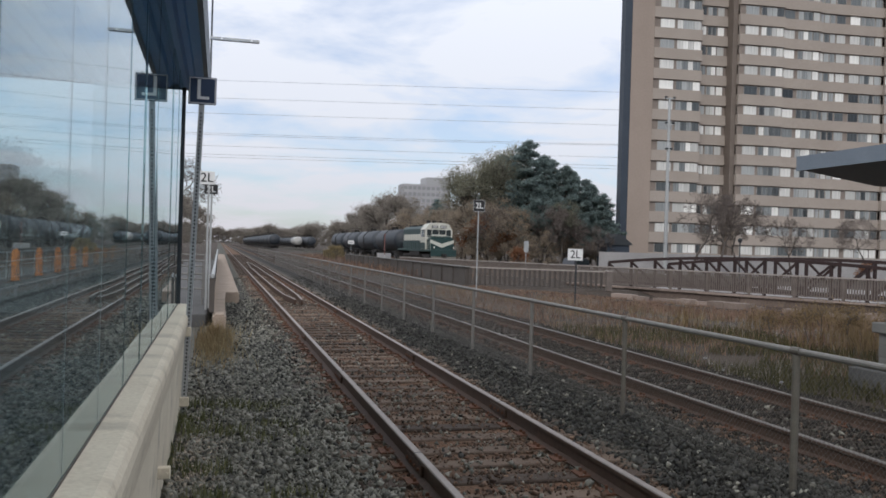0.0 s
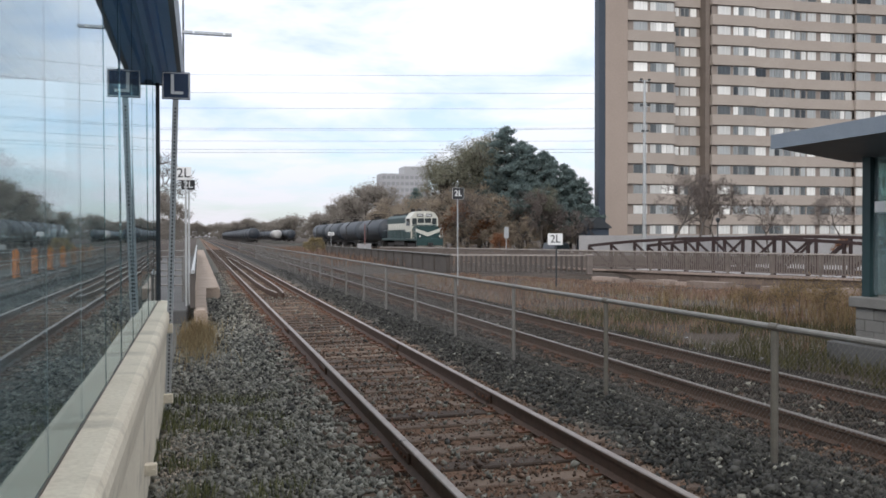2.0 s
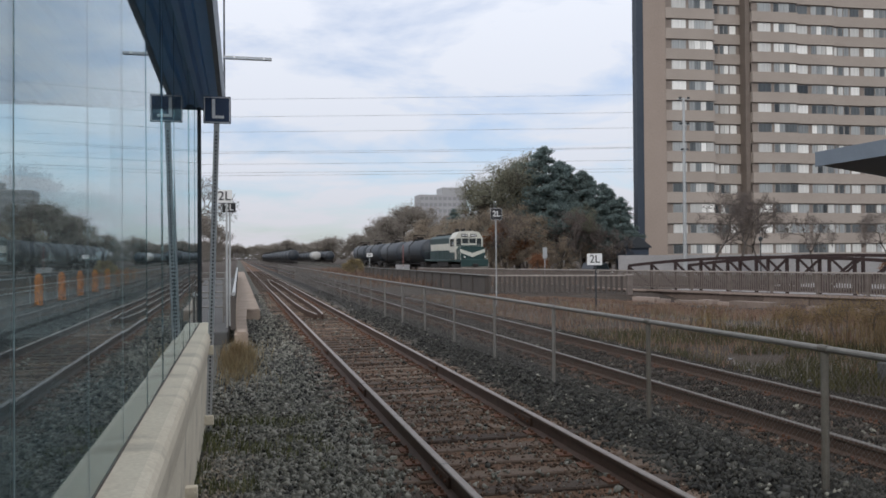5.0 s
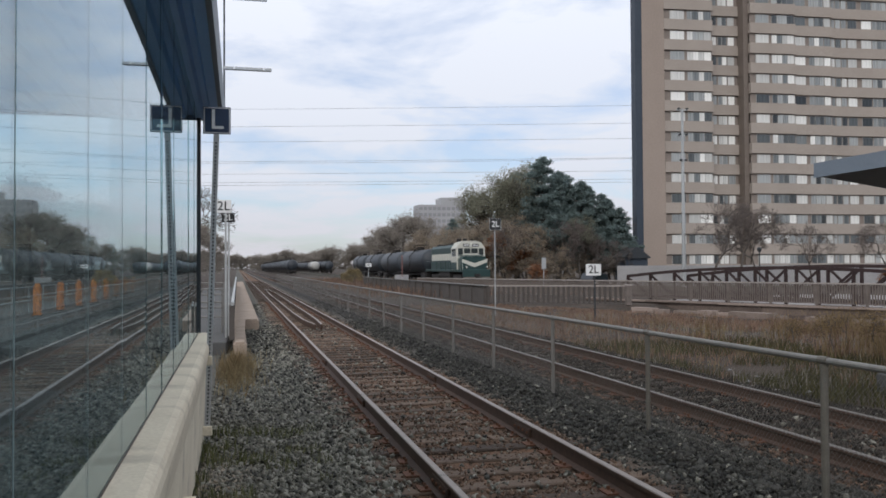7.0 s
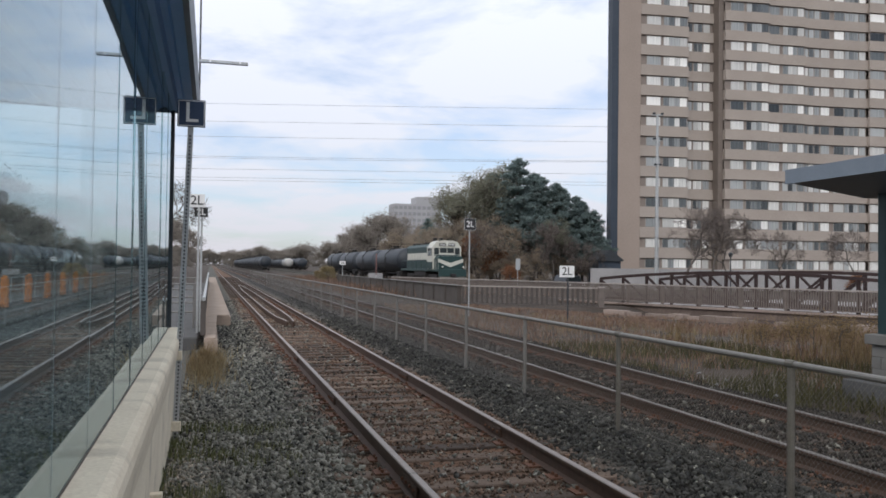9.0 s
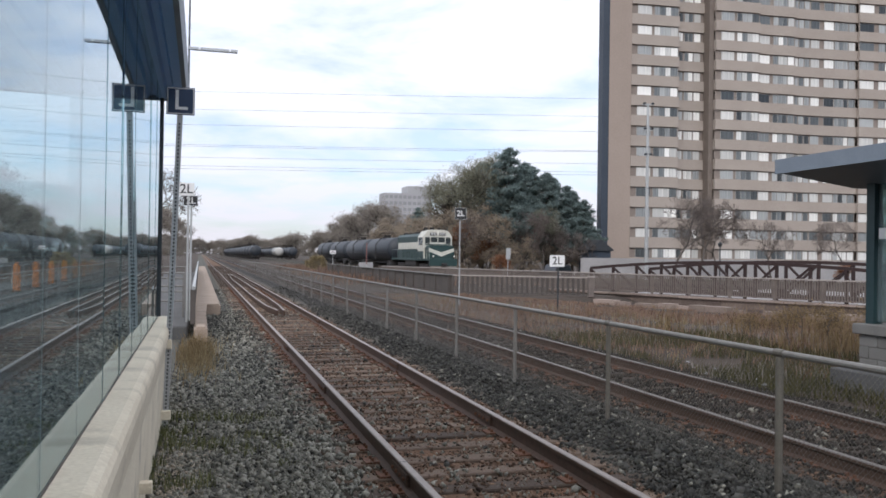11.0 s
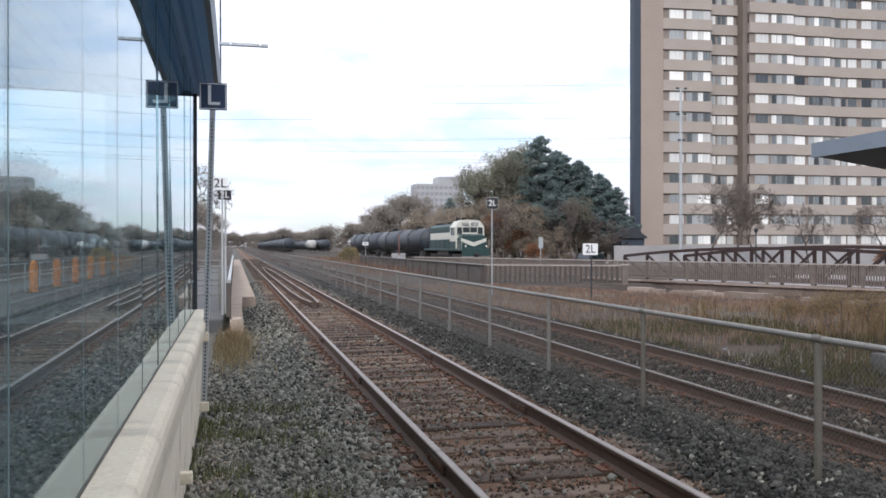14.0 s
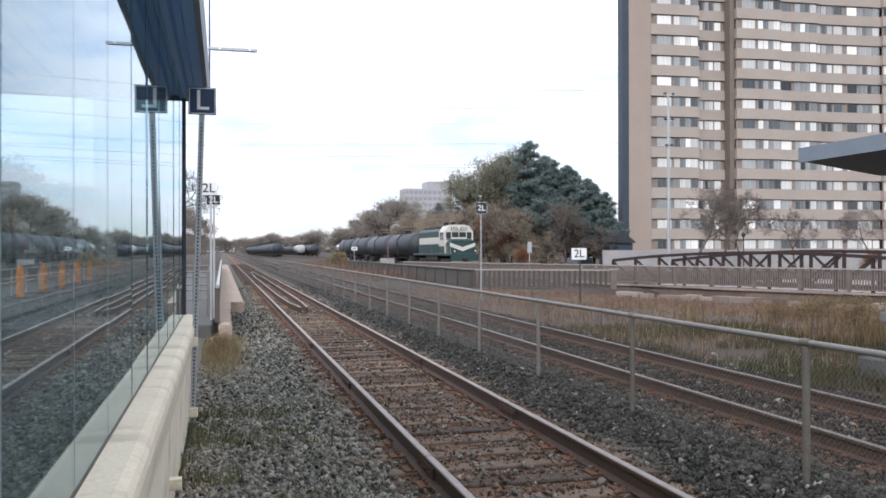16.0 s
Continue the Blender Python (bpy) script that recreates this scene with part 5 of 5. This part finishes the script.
def grow(rng, height, spread, depth, lean=0.25, fork=3, thick=None, first=0.3):
    """Limbs of a broad-leaved tree: segments and tips."""
    segs, tips = [], []

    def go(p, d, length, r, level):
        k = 3
        for i in range(k):
            d2 = (d + Vector(rng.normal(0, 0.16, 3))).normalized()
            q = p + d2 * (length / k)
            segs.append((p, q, r * (1 - i * 0.12), r * (1 - (i + 1) * 0.12)))
            p, d = q, d2
            if level > 0 and i > 0 and level < depth:
                side(p, d, length, r, level)
        if level == 0:
            tips.append(p)
            return
        for _ in range(fork):
            side(p, d, length, r, level)

    def side(p, d, length, r, level):
        v = Vector(rng.normal(0, 1, 3))
        v = (v - d * v.dot(d)).normalized()
        d2 = (d * (1 - lean) + v * (lean + spread * 0.45) + Vector((0, 0, 0.12))).normalized()
        go(p, d2, length * rng.uniform(0.55, 0.78), r * 0.55, level - 1)

    go(Vector((0, 0, 0)), Vector((0, 0, 1)), height * first, thick or height * 0.022, depth)
    top = max(t.z for t in tips)
    k = height / top
    segs = [(a * k, b * k, r0, r1) for a, b, r0, r1 in segs]
    return segs, [t * k for t in tips]


def leafy_tree(name, seed, height, spread, leaf, size, per_tip, scatter, label, depth=4, skirt=0):
    rng = np.random.default_rng(seed)
    segs, tips = grow(rng, height, spread, depth)
    t = thing(name, (0, 0, -0.46), label, "tree")
    link("trunk", limb_mesh(segs, BARK), t)
    pts = np.repeat(np.array([tuple(p) for p in tips]), per_tip, 0) + rng.normal(0, scatter, (len(tips) * per_tip, 3)) * np.array((1, 1, 0.7))
    if skirt:
        reach = np.abs(pts[:, :2]).max()
        n = 46
        u = rng.uniform(0.06, 1.0, n) ** 0.85
        a = rng.uniform(0, 6.283, n)
        r = reach * (0.30 + 0.55 * np.sin(np.pi * np.clip(u, 0.12, 0.97)) ** 0.8) * np.sqrt(rng.uniform(0.05, 1, n))
        centre = np.stack([np.cos(a) * r, np.sin(a) * r, height * u * 0.94], 1)
        width = height * rng.uniform(0.05, 0.11, n)
        pick = rng.integers(0, n, skirt)
        ball = rng.normal(0, 1, (skirt, 3))
        ball *= (np.minimum(np.abs(rng.normal(0.2, 0.7, (skirt, 1))), 1.3) / (np.linalg.norm(ball, axis=1, keepdims=True) + 1e-6))
        low = centre[pick] + ball * width[pick][:, None] * np.array((1.25, 1.25, 0.9))
        pts = np.concatenate([pts, low])
    pts = pts[pts[:, 2] > 0.1]
    link("crown", leaf_mesh(pts, size, rng, leaf), t)
    return t


def pine_tree(name, seed, height, width, label):
    """A conifer: whorls of upswept branches that carry separate sprays of needles."""
    rng = np.random.default_rng(seed)
    t = thing(name, (0, 0, -0.46), label, "tree")
    segs = [(Vector((0, 0, 0)), Vector((0.15, 0, height * 0.5)), height * 0.02, height * 0.014), (Vector((0.15, 0, height * 0.5)), Vector((0, 0, height)), height * 0.014, 0.03)]
    pts = []
    z = height * 0.14
    while z < height * 0.985:
        k = z / height
        r = width * (1.0 - k) ** 0.80 * (0.62 + 0.38 * min(1, k * 3.2)) * rng.uniform(0.85, 1.12)
        n = int(4 + 4 * (1 - k))
        a0 = rng.uniform(0, 6.28)
        for i in range(n):
            a = a0 + 6.28 * i / n + rng.normal(0, 0.25)
            L = max(0.3, r * rng.uniform(0.6, 1.15))
            b = Vector((0.1, 0, z + height * rng.uniform(-0.02, 0.02)))
            e = b + Vector((math.cos(a) * L, math.sin(a) * L, L * rng.uniform(-0.05, 0.5)))
            segs.append((b, e, 0.05 + 0.02 * L, 0.015))
            if k < 0.3 and rng.random() < 0.45:
                continue
            sprays = int(2 + 2.6 * L)
            for u in rng.uniform(0.35, 1.0, sprays):
                c = np.array(b) + (np.array(e) - np.array(b)) * u + rng.normal(0, 0.10 + 0.05 * L, 3) * np.array((1, 1, 0.5))
                m = 34
                w = rng.normal(0, 1, (m, 3)) * np.array((0.21, 0.21, 0.13))
                w[:, 2] += 0.35 * np.abs(rng.normal(0, 0.35, m))
                pts.append(c + w)
        z += height * 0.034 * rng.uniform(0.75, 1.3)
    link("trunk", limb_mesh(segs, BARK), t)
    link("crown", leaf_mesh(np.concatenate(pts), 0.17, rng, PINE, 1.0), t)
    return t


def bare_tree(name, seed, height, spread, label, depth=6):
    rng = np.random.default_rng(seed)
    segs, tips = grow(rng, height, spread, depth, lean=0.3, fork=2, thick=height * 0.016)
    t = thing(name, (0, 0, -0.46), label, "tree")
    thick = [s for s in segs if s[2] > 0.03]
    thin = [s for s in segs if s[2] <= 0.03]
    link("trunk", limb_mesh(thick, BARK, 6), t)
    tw = [(a, b, max(r0, 0.013), max(r1, 0.010)) for a, b, r0, r1 in thin]
    link("twig_crown", limb_mesh(tw, TWIG, 3), t)
    return t


def put(ob, places):
    x, y, s, r = places[0]
    ob.matrix_basis = pose(x, y, -0.46, 0, 0, r) @ Matrix.Scale(s, 4)
    for x, y, s, r in places[1:]:
        c = copy_thing(ob, pose(x, y, -0.46, 0, 0, r))
        c.scale = (s, s, s)


pine = pine_tree("pine_tree", 3, 16.6, 6.6, "tall dark green pine tree beside the yard")
put(pine, [(38.2, 104.0, 1.0, 0), (41.2, 105.5, 0.90, 70), (43.8, 104.0, 0.82, 150), (46.2, 103.0, 0.71, 220), (48.2, 102.2, 0.60, 300), (36.0, 108.0, 0.90, 40), (34.5, 136.0, 0.62, 100), (42.6, 107.0, 0.88, 15), (45.2, 105.5, 0.79, 85), (47.6, 104.2, 0.68, 190)])
olive = leafy_tree("broadleaf_tree", 5, 15.5, 0.4, OLIVE_LEAF, 0.12, 26, 0.5, "tall thinning olive-leaved tree among the pines")
put(olive, [(32.4, 107.5, 0.95, 0), (35.4, 106.5, 1.06, 120), (34.0, 110.0, 0.88, 200), (40.0, 100.5, 0.55, 60)])
brown = leafy_tree("brown_tree", 7, 11.0, 0.6, BROWN_LEAF, 0.13, 10, 0.55, "brown autumn tree with thinning leaves behind the train", 4, 9000)
put(brown, [(32.2, 101.0, 0.80, 0), (34.5, 99.5, 0.72, 90), (32.0, 112.0, 0.80, 210), (32.5, 124.0, 0.72, 20), (33.0, 134.0, 0.76, 260), (33.5, 146.0, 0.80, 50), (33.0, 104.5, 0.42, 20), (36.2, 103.4, 0.40, 80), (39.2, 101.6, 0.38, 130), (42.2, 101.2, 0.36, 190), (45.0, 100.8, 0.33, 250), (31.2, 98.8, 0.34, 300), (34.5, 96.0, 0.33, 0), (37.5, 96.5, 0.36, 50)])
grey = leafy_tree("grey_tree", 9, 11.5, 0.65, GREY_LEAF, 0.14, 10, 0.55, "grey brown half-bare tree beside the railway", 4, 7000)
# Rows left of x -14 are added to block sky behind the glass.
put(grey, [(32.5, 156.0, 1.05, 0), (33.0, 167.0, 1.12, 90), (31.8, 178.0, 0.98, 170), (31.5, 190.0, 0.98, 240), (32.5, 204.0, 0.85, 300), (34.5, 118.0, 0.78, 15), (36.5, 130.0, 0.78, 75), (38.0, 150.0, 0.88, 115), (24.0, 430, 1.0, 20), (21.0, 470, 0.9, 80), (27.0, 520, 1.1, 140), (-7.5, 74, 0.55, 10), (-5.0, 95, 0.62, 60), (-9.0, 110, 0.8, 140), (-7.0, 150, 0.9, 200), (-6.0, 200, 0.9, 250), (-17, 52, 0.8, 30), (-21, 66, 0.95, 100), (-18, 82, 0.9, 180), (-23, 98, 1.05, 220), (-17, 116, 0.95, 310), (-22, 136, 1.1, 70), (-15, 160, 1.0, 150), (-18, 190, 1.0, 10)] + [(-31 - 4 * (k % 3), 46 + 15 * k, 1.1 + 0.08 * (k % 4), 47 * k) for k in range(11)])
rng_w = random.Random(21)
put(leafy_tree("far_tree", 11, 9.0, 0.7, GREY_LEAF, 0.22, 26, 0.9, "hazy brown woodland tree beyond the yard", 3, 7000), [(18 + 2.6 * i + rng_w.uniform(-2, 2), 340 + rng_w.uniform(-25, 25), rng_w.uniform(0.8, 1.2), rng_w.uniform(0, 360)) for i in range(26) if 18 + 2.6 * i > 35] + [(-30 + 3.6 * i, 540 + rng_w.uniform(-25, 25), rng_w.uniform(1.0, 1.35), rng_w.uniform(0, 360)) for i in range(26) if not -10 < -30 + 3.6 * i < 13] + [(-22 + 4.4 * i, 960 + rng_w.uniform(-30, 30), rng_w.uniform(1.3, 1.9), rng_w.uniform(0, 360)) for i in range(12)])
bare = bare_tree("bare_tree", 13, 8.8, 0.8, "bare grey deciduous tree with fine spreading twigs")
put(bare, [(42.6, 71.6, 1.0, 0), (45.0, 71.0, 0.98, 55), (47.8, 72.0, 0.86, 100), (53.0, 70.0, 0.72, 240), (58.5, 66.0, 0.75, 200), (46.6, 108.0, 1.25, 40), (-2.6, 64.0, 1.0, 150), (61.0, 63.5, 0.7, 290), (37.8, 98.5, 0.95, 10), (40.6, 98.0, 0.85, 95), (43.2, 98.6, 0.78, 170), (45.8, 98.0, 0.66, 260), (34.0, 97.8, 0.9, 210), (39.2, 96.4, 0.5, 140), (42.0, 96.2, 0.45, 35), (45.0, 96.0, 0.4, 75)])
shrub = leafy_tree("russet_shrub", 15, 2.3, 0.9, RUSSET_LEAF, 0.06, 26, 0.16, "russet orange shrub by the bridge railing", 3)
put(shrub, [(22.3, 60.5, 1.0, 0), (54.0, 62.0, 0.85, 90), (31.8, 100.8, 2.6, 45), (33.2, 99.4, 1.9, 130)])
greenb = leafy_tree("green_shrub", 17, 2.4, 0.9, TUFT, 0.08, 26, 0.22, "yellow green trackside shrub by the yard", 3)
put(greenb, [(14.4, 112.0, 0.8, 0), (15.6, 117.0, 0.8, 90), (13.2, 106.0, 0.6, 160), (16.6, 124.0, 0.75, 220)])


bush = leafy_tree("weed_bush", 19, 0.85, 0.9, OLIVE_WEED, 0.022, 14, 0.16, "olive brown roadside weed bush", 3)
put(bush, [(14.6, 18.6, 1.05, 0), (15.3, 18.0, 1.2, 80), (16.0, 17.6, 1.25, 170), (13.9, 19.4, 0.9, 230), (16.8, 17.4, 1.1, 20), (15.6, 19.4, 1.1, 300), (17.4, 16.6, 1.2, 130)])


def grass(name, seed, n, place, h0, h1, width, material, label):
    """Bent blades of grass, two faces each."""
    rng = np.random.default_rng(seed)
    x, y, z = place(rng, n)
    n = len(x)
    h = rng.uniform(h0, h1, n)
    a = rng.uniform(0, 6.283, n)
    bend = rng.uniform(0.05, 0.5, n) * h
    b = rng.uniform(0, 6.283, n)
    w = width * rng.uniform(0.6, 1.4, n)
    dx, dy = np.cos(a) * w, np.sin(a) * w
    bx, by = np.cos(b) * bend, np.sin(b) * bend
    v = np.stack([np.stack([x - dx, y - dy, z], 1), np.stack([x + dx, y + dy, z], 1), np.stack([x + bx * 0.35 + dx * 0.7, y + by * 0.35 + dy * 0.7, z + h * 0.6], 1), np.stack([x + bx * 0.35 - dx * 0.7, y + by * 0.35 - dy * 0.7, z + h * 0.6], 1), np.stack([x + bx, y + by, z + h], 1), np.stack([x + bx + dx * 0.2, y + by + dy * 0.2, z + h * 0.98], 1)], 1)
    i = np.arange(n)[:, None] * 6
    f = np.concatenate([i + np.array([[0, 1, 2, 3]]), i + np.array([[3, 2, 5, 4]])])
    return tagged(link(name, fast_mesh(name, v.reshape(-1, 3), f, material)), label, "grass", "", "stuff")


def patch(x0, x1, y0, y1, z, clump, thresh):
    def place(rng, n):
        x, y = rng.uniform(x0, x1, n), rng.uniform(y0, y1, n)
        keep = np.array([noise.noise((a * clump, b * clump, 3.3)) > thresh for a, b in zip(x, y)])
        keep &= ~((x > 10.6) & (y < 12.7))
        keep &= ((x - 23.5) * 0.929 + (y - 49) * 0.37 < -12.6) | (y > 50)
        x, y = x[keep], y[keep]
        return x, y, np.full(len(x), z)
    return place


def oval(cx, cy, rx, ry, z):
    def place(rng, n):
        a, k = rng.uniform(0, 6.283, n), rng.normal(0, 0.5, n)
        x, y = cx + np.cos(a) * k * rx, cy + np.sin(a) * k * ry
        keep = (x > -0.39) & (y < 19.75)
        return x[keep], y[keep], np.full(int(keep.sum()), z)
    return place


def strip(off0, off1, s0, s1, z, clump, thresh):
    def place(rng, n):
        s, o = rng.uniform(s0, s1, n), rng.uniform(off0, off1, n)
        x, y = 23.5 + 0.37 * s + 0.929 * o, 49.0 - 0.929 * s + 0.37 * o
        keep = np.array([noise.noise((a * clump, b * clump, 7.1)) > thresh for a, b in zip(x, y)])
        keep &= ~((x > 9.0) & (x < 15.6) & (y < 12.9))
        x, y = x[keep], y[keep]
        return x, y, np.full(len(x), z)
    return place


grass("dry_weeds", 1, 7000, strip(-15.5, -12.3, 12, 33, -0.46, 0.35, -0.1), 0.08, 0.36, 0.010, DRY_GRASS, "tall dry brown weeds beside the second track")
grass("short_weeds", 8, 16000, strip(-13, -8.6, -2, 33, -0.46, 0.6, -0.15), 0.04, 0.15, 0.012, DRY_GRASS, "short dry weeds below the bridge railing")
grass("green_grass", 2, 19000, patch(8.9, 14.5, 8.5, 22, -0.44, 0.6, -0.25), 0.06, 0.27, 0.008, GREEN_GRASS, "patch of green grass beside the second track")
grass("dry_grass", 3, 26000, patch(8.8, 22, 12.9, 46, -0.45, 0.4, -0.25), 0.06, 0.27, 0.010, DRY_GRASS, "dry brown grass along the second track")
grass("grey_weeds", 9, 11000, patch(8.8, 23, 12.9, 46, -0.45, 0.6, -0.05), 0.08, 0.32, 0.008, GREY_LEAF, "grey seed-headed weeds among the dry grass")
grass("tan_grass", 10, 9000, patch(9, 24, 15, 46, -0.45, 0.7, 0.05), 0.08, 0.32, 0.009, TUFT, "pale tan grass among the weeds")
grass("olive_weeds", 14, 5200, patch(13.4, 20, 14, 24, -0.45, 0.5, 0.0), 0.2, 0.85, 0.008, OLIVE_WEED, "tall olive brown weeds beyond the green grass")
grass("dry_tuft", 4, 1500, oval(-0.05, 17.2, 0.45, 3.2, -0.30), 0.05, 0.42, 0.005, OLIVE_WEED, "dry grass tuft at the platform end")
grass("pale_tuft", 21, 1500, oval(0.0, 17.0, 0.50, 3.8, -0.30), 0.04, 0.34, 0.005, TUFT, "pale straw-coloured grass at the platform end")
grass("green_weeds", 5, 7500, patch(-0.39, 0.95, 2.6, 11, -0.275, 2.2, 0.1), 0.03, 0.14, 0.006, WEED, "low green weeds in the ballast by the wall")
grass("yard_grass", 6, 9000, patch(9.5, 26, 60, 150, -0.44, 0.15, -0.1), 0.3, 0.8, 0.02, DRY_GRASS, "dry grass beside the yard tracks")

# ---- parked cars of the yard ----
white_car = tank_car("tank_car", TANK_WHITE, "dusty white railway tank car parked on a far yard track", "parked tank cars")
white_car.matrix_basis = pose(27.0, 304, 0)
for x, y_first, ys in ((30.5, 292, range(15)), (14.8, 238, range(16))):
    for k in ys:
        y = y_first + 17.4 * k
        c = copy_thing(car, pose(x, y, 0))
        c["group"], c["label"] = "parked tank cars", "black railway tank car parked on a far yard track"

# ---- ballast stones ----
def stones(name, seed, x, y, z, r, material, label):
    rng = np.random.default_rng(seed)
    n = len(x)
    cube = np.array([(-1, -1, -1), (1, -1, -1), (1, 1, -1), (-1, 1, -1), (-1, -1, 1), (1, -1, 1), (1, 1, 1), (-1, 1, 1)], dtype=np.float32)
    quads = np.array([(0, 3, 2, 1), (4, 5, 6, 7), (0, 1, 5, 4), (1, 2, 6, 5), (2, 3, 7, 6), (3, 0, 4, 7)])
    v = cube[None] * np.where(rng.uniform(0, 1, (n, 8, 1)) < 0.35, rng.uniform(0.1, 0.5, (n, 8, 3)), rng.uniform(0.8, 1.1, (n, 8, 3)))
    q = rng.normal(0, 1, (n, 4))
    q /= np.linalg.norm(q, axis=1, keepdims=True)
    w, a, b, c = q.T
    R = np.stack([np.stack([1 - 2 * (b * b + c * c), 2 * (a * b - c * w), 2 * (a * c + b * w)], 1), np.stack([2 * (a * b + c * w), 1 - 2 * (a * a + c * c), 2 * (b * c - a * w)], 1), np.stack([2 * (a * c - b * w), 2 * (b * c + a * w), 1 - 2 * (a * a + b * b)], 1)], 1)
    v = np.einsum("nij,nkj->nki", R, v * (r[:, None, None] * rng.uniform(0.35, 1.4, (n, 1, 3))))
    v = v + np.stack([x, y, z], 1)[:, None, :]
    f = (np.arange(n)[:, None, None] * 8 + quads[None]).reshape(-1, 4)
    return tagged(link(name, fast_mesh(name, v.reshape(-1, 3), f, material)), label, "ballast", "", "stuff")


rng = np.random.default_rng(12)
X, Y = [], []
for y0, y1, dens in ((-8.0, 2.4, 170), (2.4, 6.5, 1700), (6.5, 11, 1250), (11, 18, 720), (18, 30, 260), (30, 48, 50)):
    n = int(9.6 * (y1 - y0) * dens)
    X.append(rng.uniform(-0.38, 9.4, n))
    Y.append(rng.uniform(y0, y1, n))
X, Y = np.concatenate(X), np.concatenate(Y)
ok = (X < Y * 1.1 + 0.4) | (Y < 2.4)
for rx in RAILS_NEAR + RAILS_FAR:
    ok &= np.abs(X - rx) > 0.075
in_track = ((X > 1.15) & (X < 3.75)) | ((X > 5.13) & (X < 7.73))
on_tie = in_track & ((Y + 2.0) % 0.52 < 0.13) | in_track & ((Y + 2.0) % 0.52 > 0.39)
ok &= ~on_tie | (rng.uniform(0, 1, len(X)) < np.where(X > 4.5, 0.45, 0.42))
X, Y, on_tie = X[ok], Y[ok], on_tie[ok]
Z = np.array([bed_height(a) for a in X]) + rng.uniform(-0.004, 0.026, len(X))
Z = np.where(on_tie, -0.162, Z)
S = (0.008 + 0.020 * rng.uniform(0, 1, len(X)) ** 1.7) * np.where(Y > 18, 1.3, 1.0)
rust = ((X > 1.45) & (X < 3.65) & (rng.uniform(0, 1, len(X)) < 0.85) | (X > 4.9) & (X < 7.4) & (rng.uniform(0, 1, len(X)) < np.where(X < 5.55, 0.6, 0.12)))
inner = (X > 1.35) & (X < 3.6) & (rng.uniform(0, 1, len(X)) < 0.45)
left = ~rust & ~inner & (X < 3.4) & (rng.uniform(0, 1, len(X)) > np.interp(Y, (6, 12, 25), (0.05, 0.25, 0.5)))
right = ~rust & ~inner & ~left
pale = right & (rng.uniform(0, 1, len(X)) < 0.04)
left |= pale
right &= ~pale
blackish = right & (X > 4.95)
right &= ~blackish
stones("sooty_ballast_stones", 4, X[blackish], Y[blackish], Z[blackish], S[blackish], BLACKISH_STONE, "loose blackish brown stones around the second track")
stones("ballast_stones", 1, X[left], Y[left], Z[left], S[left], STONE, "loose grey crushed ballast stones")
stones("dark_ballast_stones", 3, X[right], Y[right], Z[right], S[right], DARK_STONE, "loose dark crushed ballast stones among the tracks")
rust &= ~inner
stones("rusty_ballast_stones", 2, X[rust], Y[rust], Z[rust] - 0.006, S[rust] * 0.72, RUSTY_STONE, "rust-stained ballast stones between the rails")

rng = np.random.default_rng(44)
n = 1500
GX2, GY2 = -0.36 + np.abs(rng.normal(0, 0.22, n)), rng.normal(8.3, 0.75, n)
stones("pale_gravel", 45, GX2, GY2, np.array([bed_height(a) for a in GX2]) + rng.uniform(0.004, 0.03, n), rng.uniform(0.004, 0.013, n), TAN_GRAVEL, "pale tan gravel spilled at the foot of the wall")

rng = random.Random(31)
for k in range(9):
    bm = B()
    bmesh.ops.create_icosphere(bm, subdivisions=1, radius=0.045)
    for v in bm.verts:
        v.co = Vector((v.co.x * rng.uniform(0.5, 1.6), v.co.y * rng.uniform(0.5, 1.4), v.co.z * rng.uniform(0.3, 0.8)))
    bit = part("litter", bm, FAR_WINDOW)
    bit.location = (8.5 + rng.uniform(0, 1.5), 13.6 + rng.uniform(-1.5, 2.5), -0.37 if k % 2 else -0.39)
    tagged(bit, "crumpled scrap of white litter in the grass", "litter", "litter beside the track")

# ---- what moves ----
TRAIN_ROWS = [(0.0, 7.17), (1.0, 5.85), (2.0, 4.68), (3.0, 3.63), (4.0, 2.77), (5.2, 1.89), (6.5, 1.07), (7.5, 0.58), (8.5, 0.26), (9.5, 0.11), (10.5, 0.03), (11.5, 0.00), (16.0, 0.00)]


def motions():
    for ob, y in TRAIN:
        walk(ob, [(t, pose(TRAIN_X, y + d, 0)) for t, d in TRAIN_ROWS])


motions()
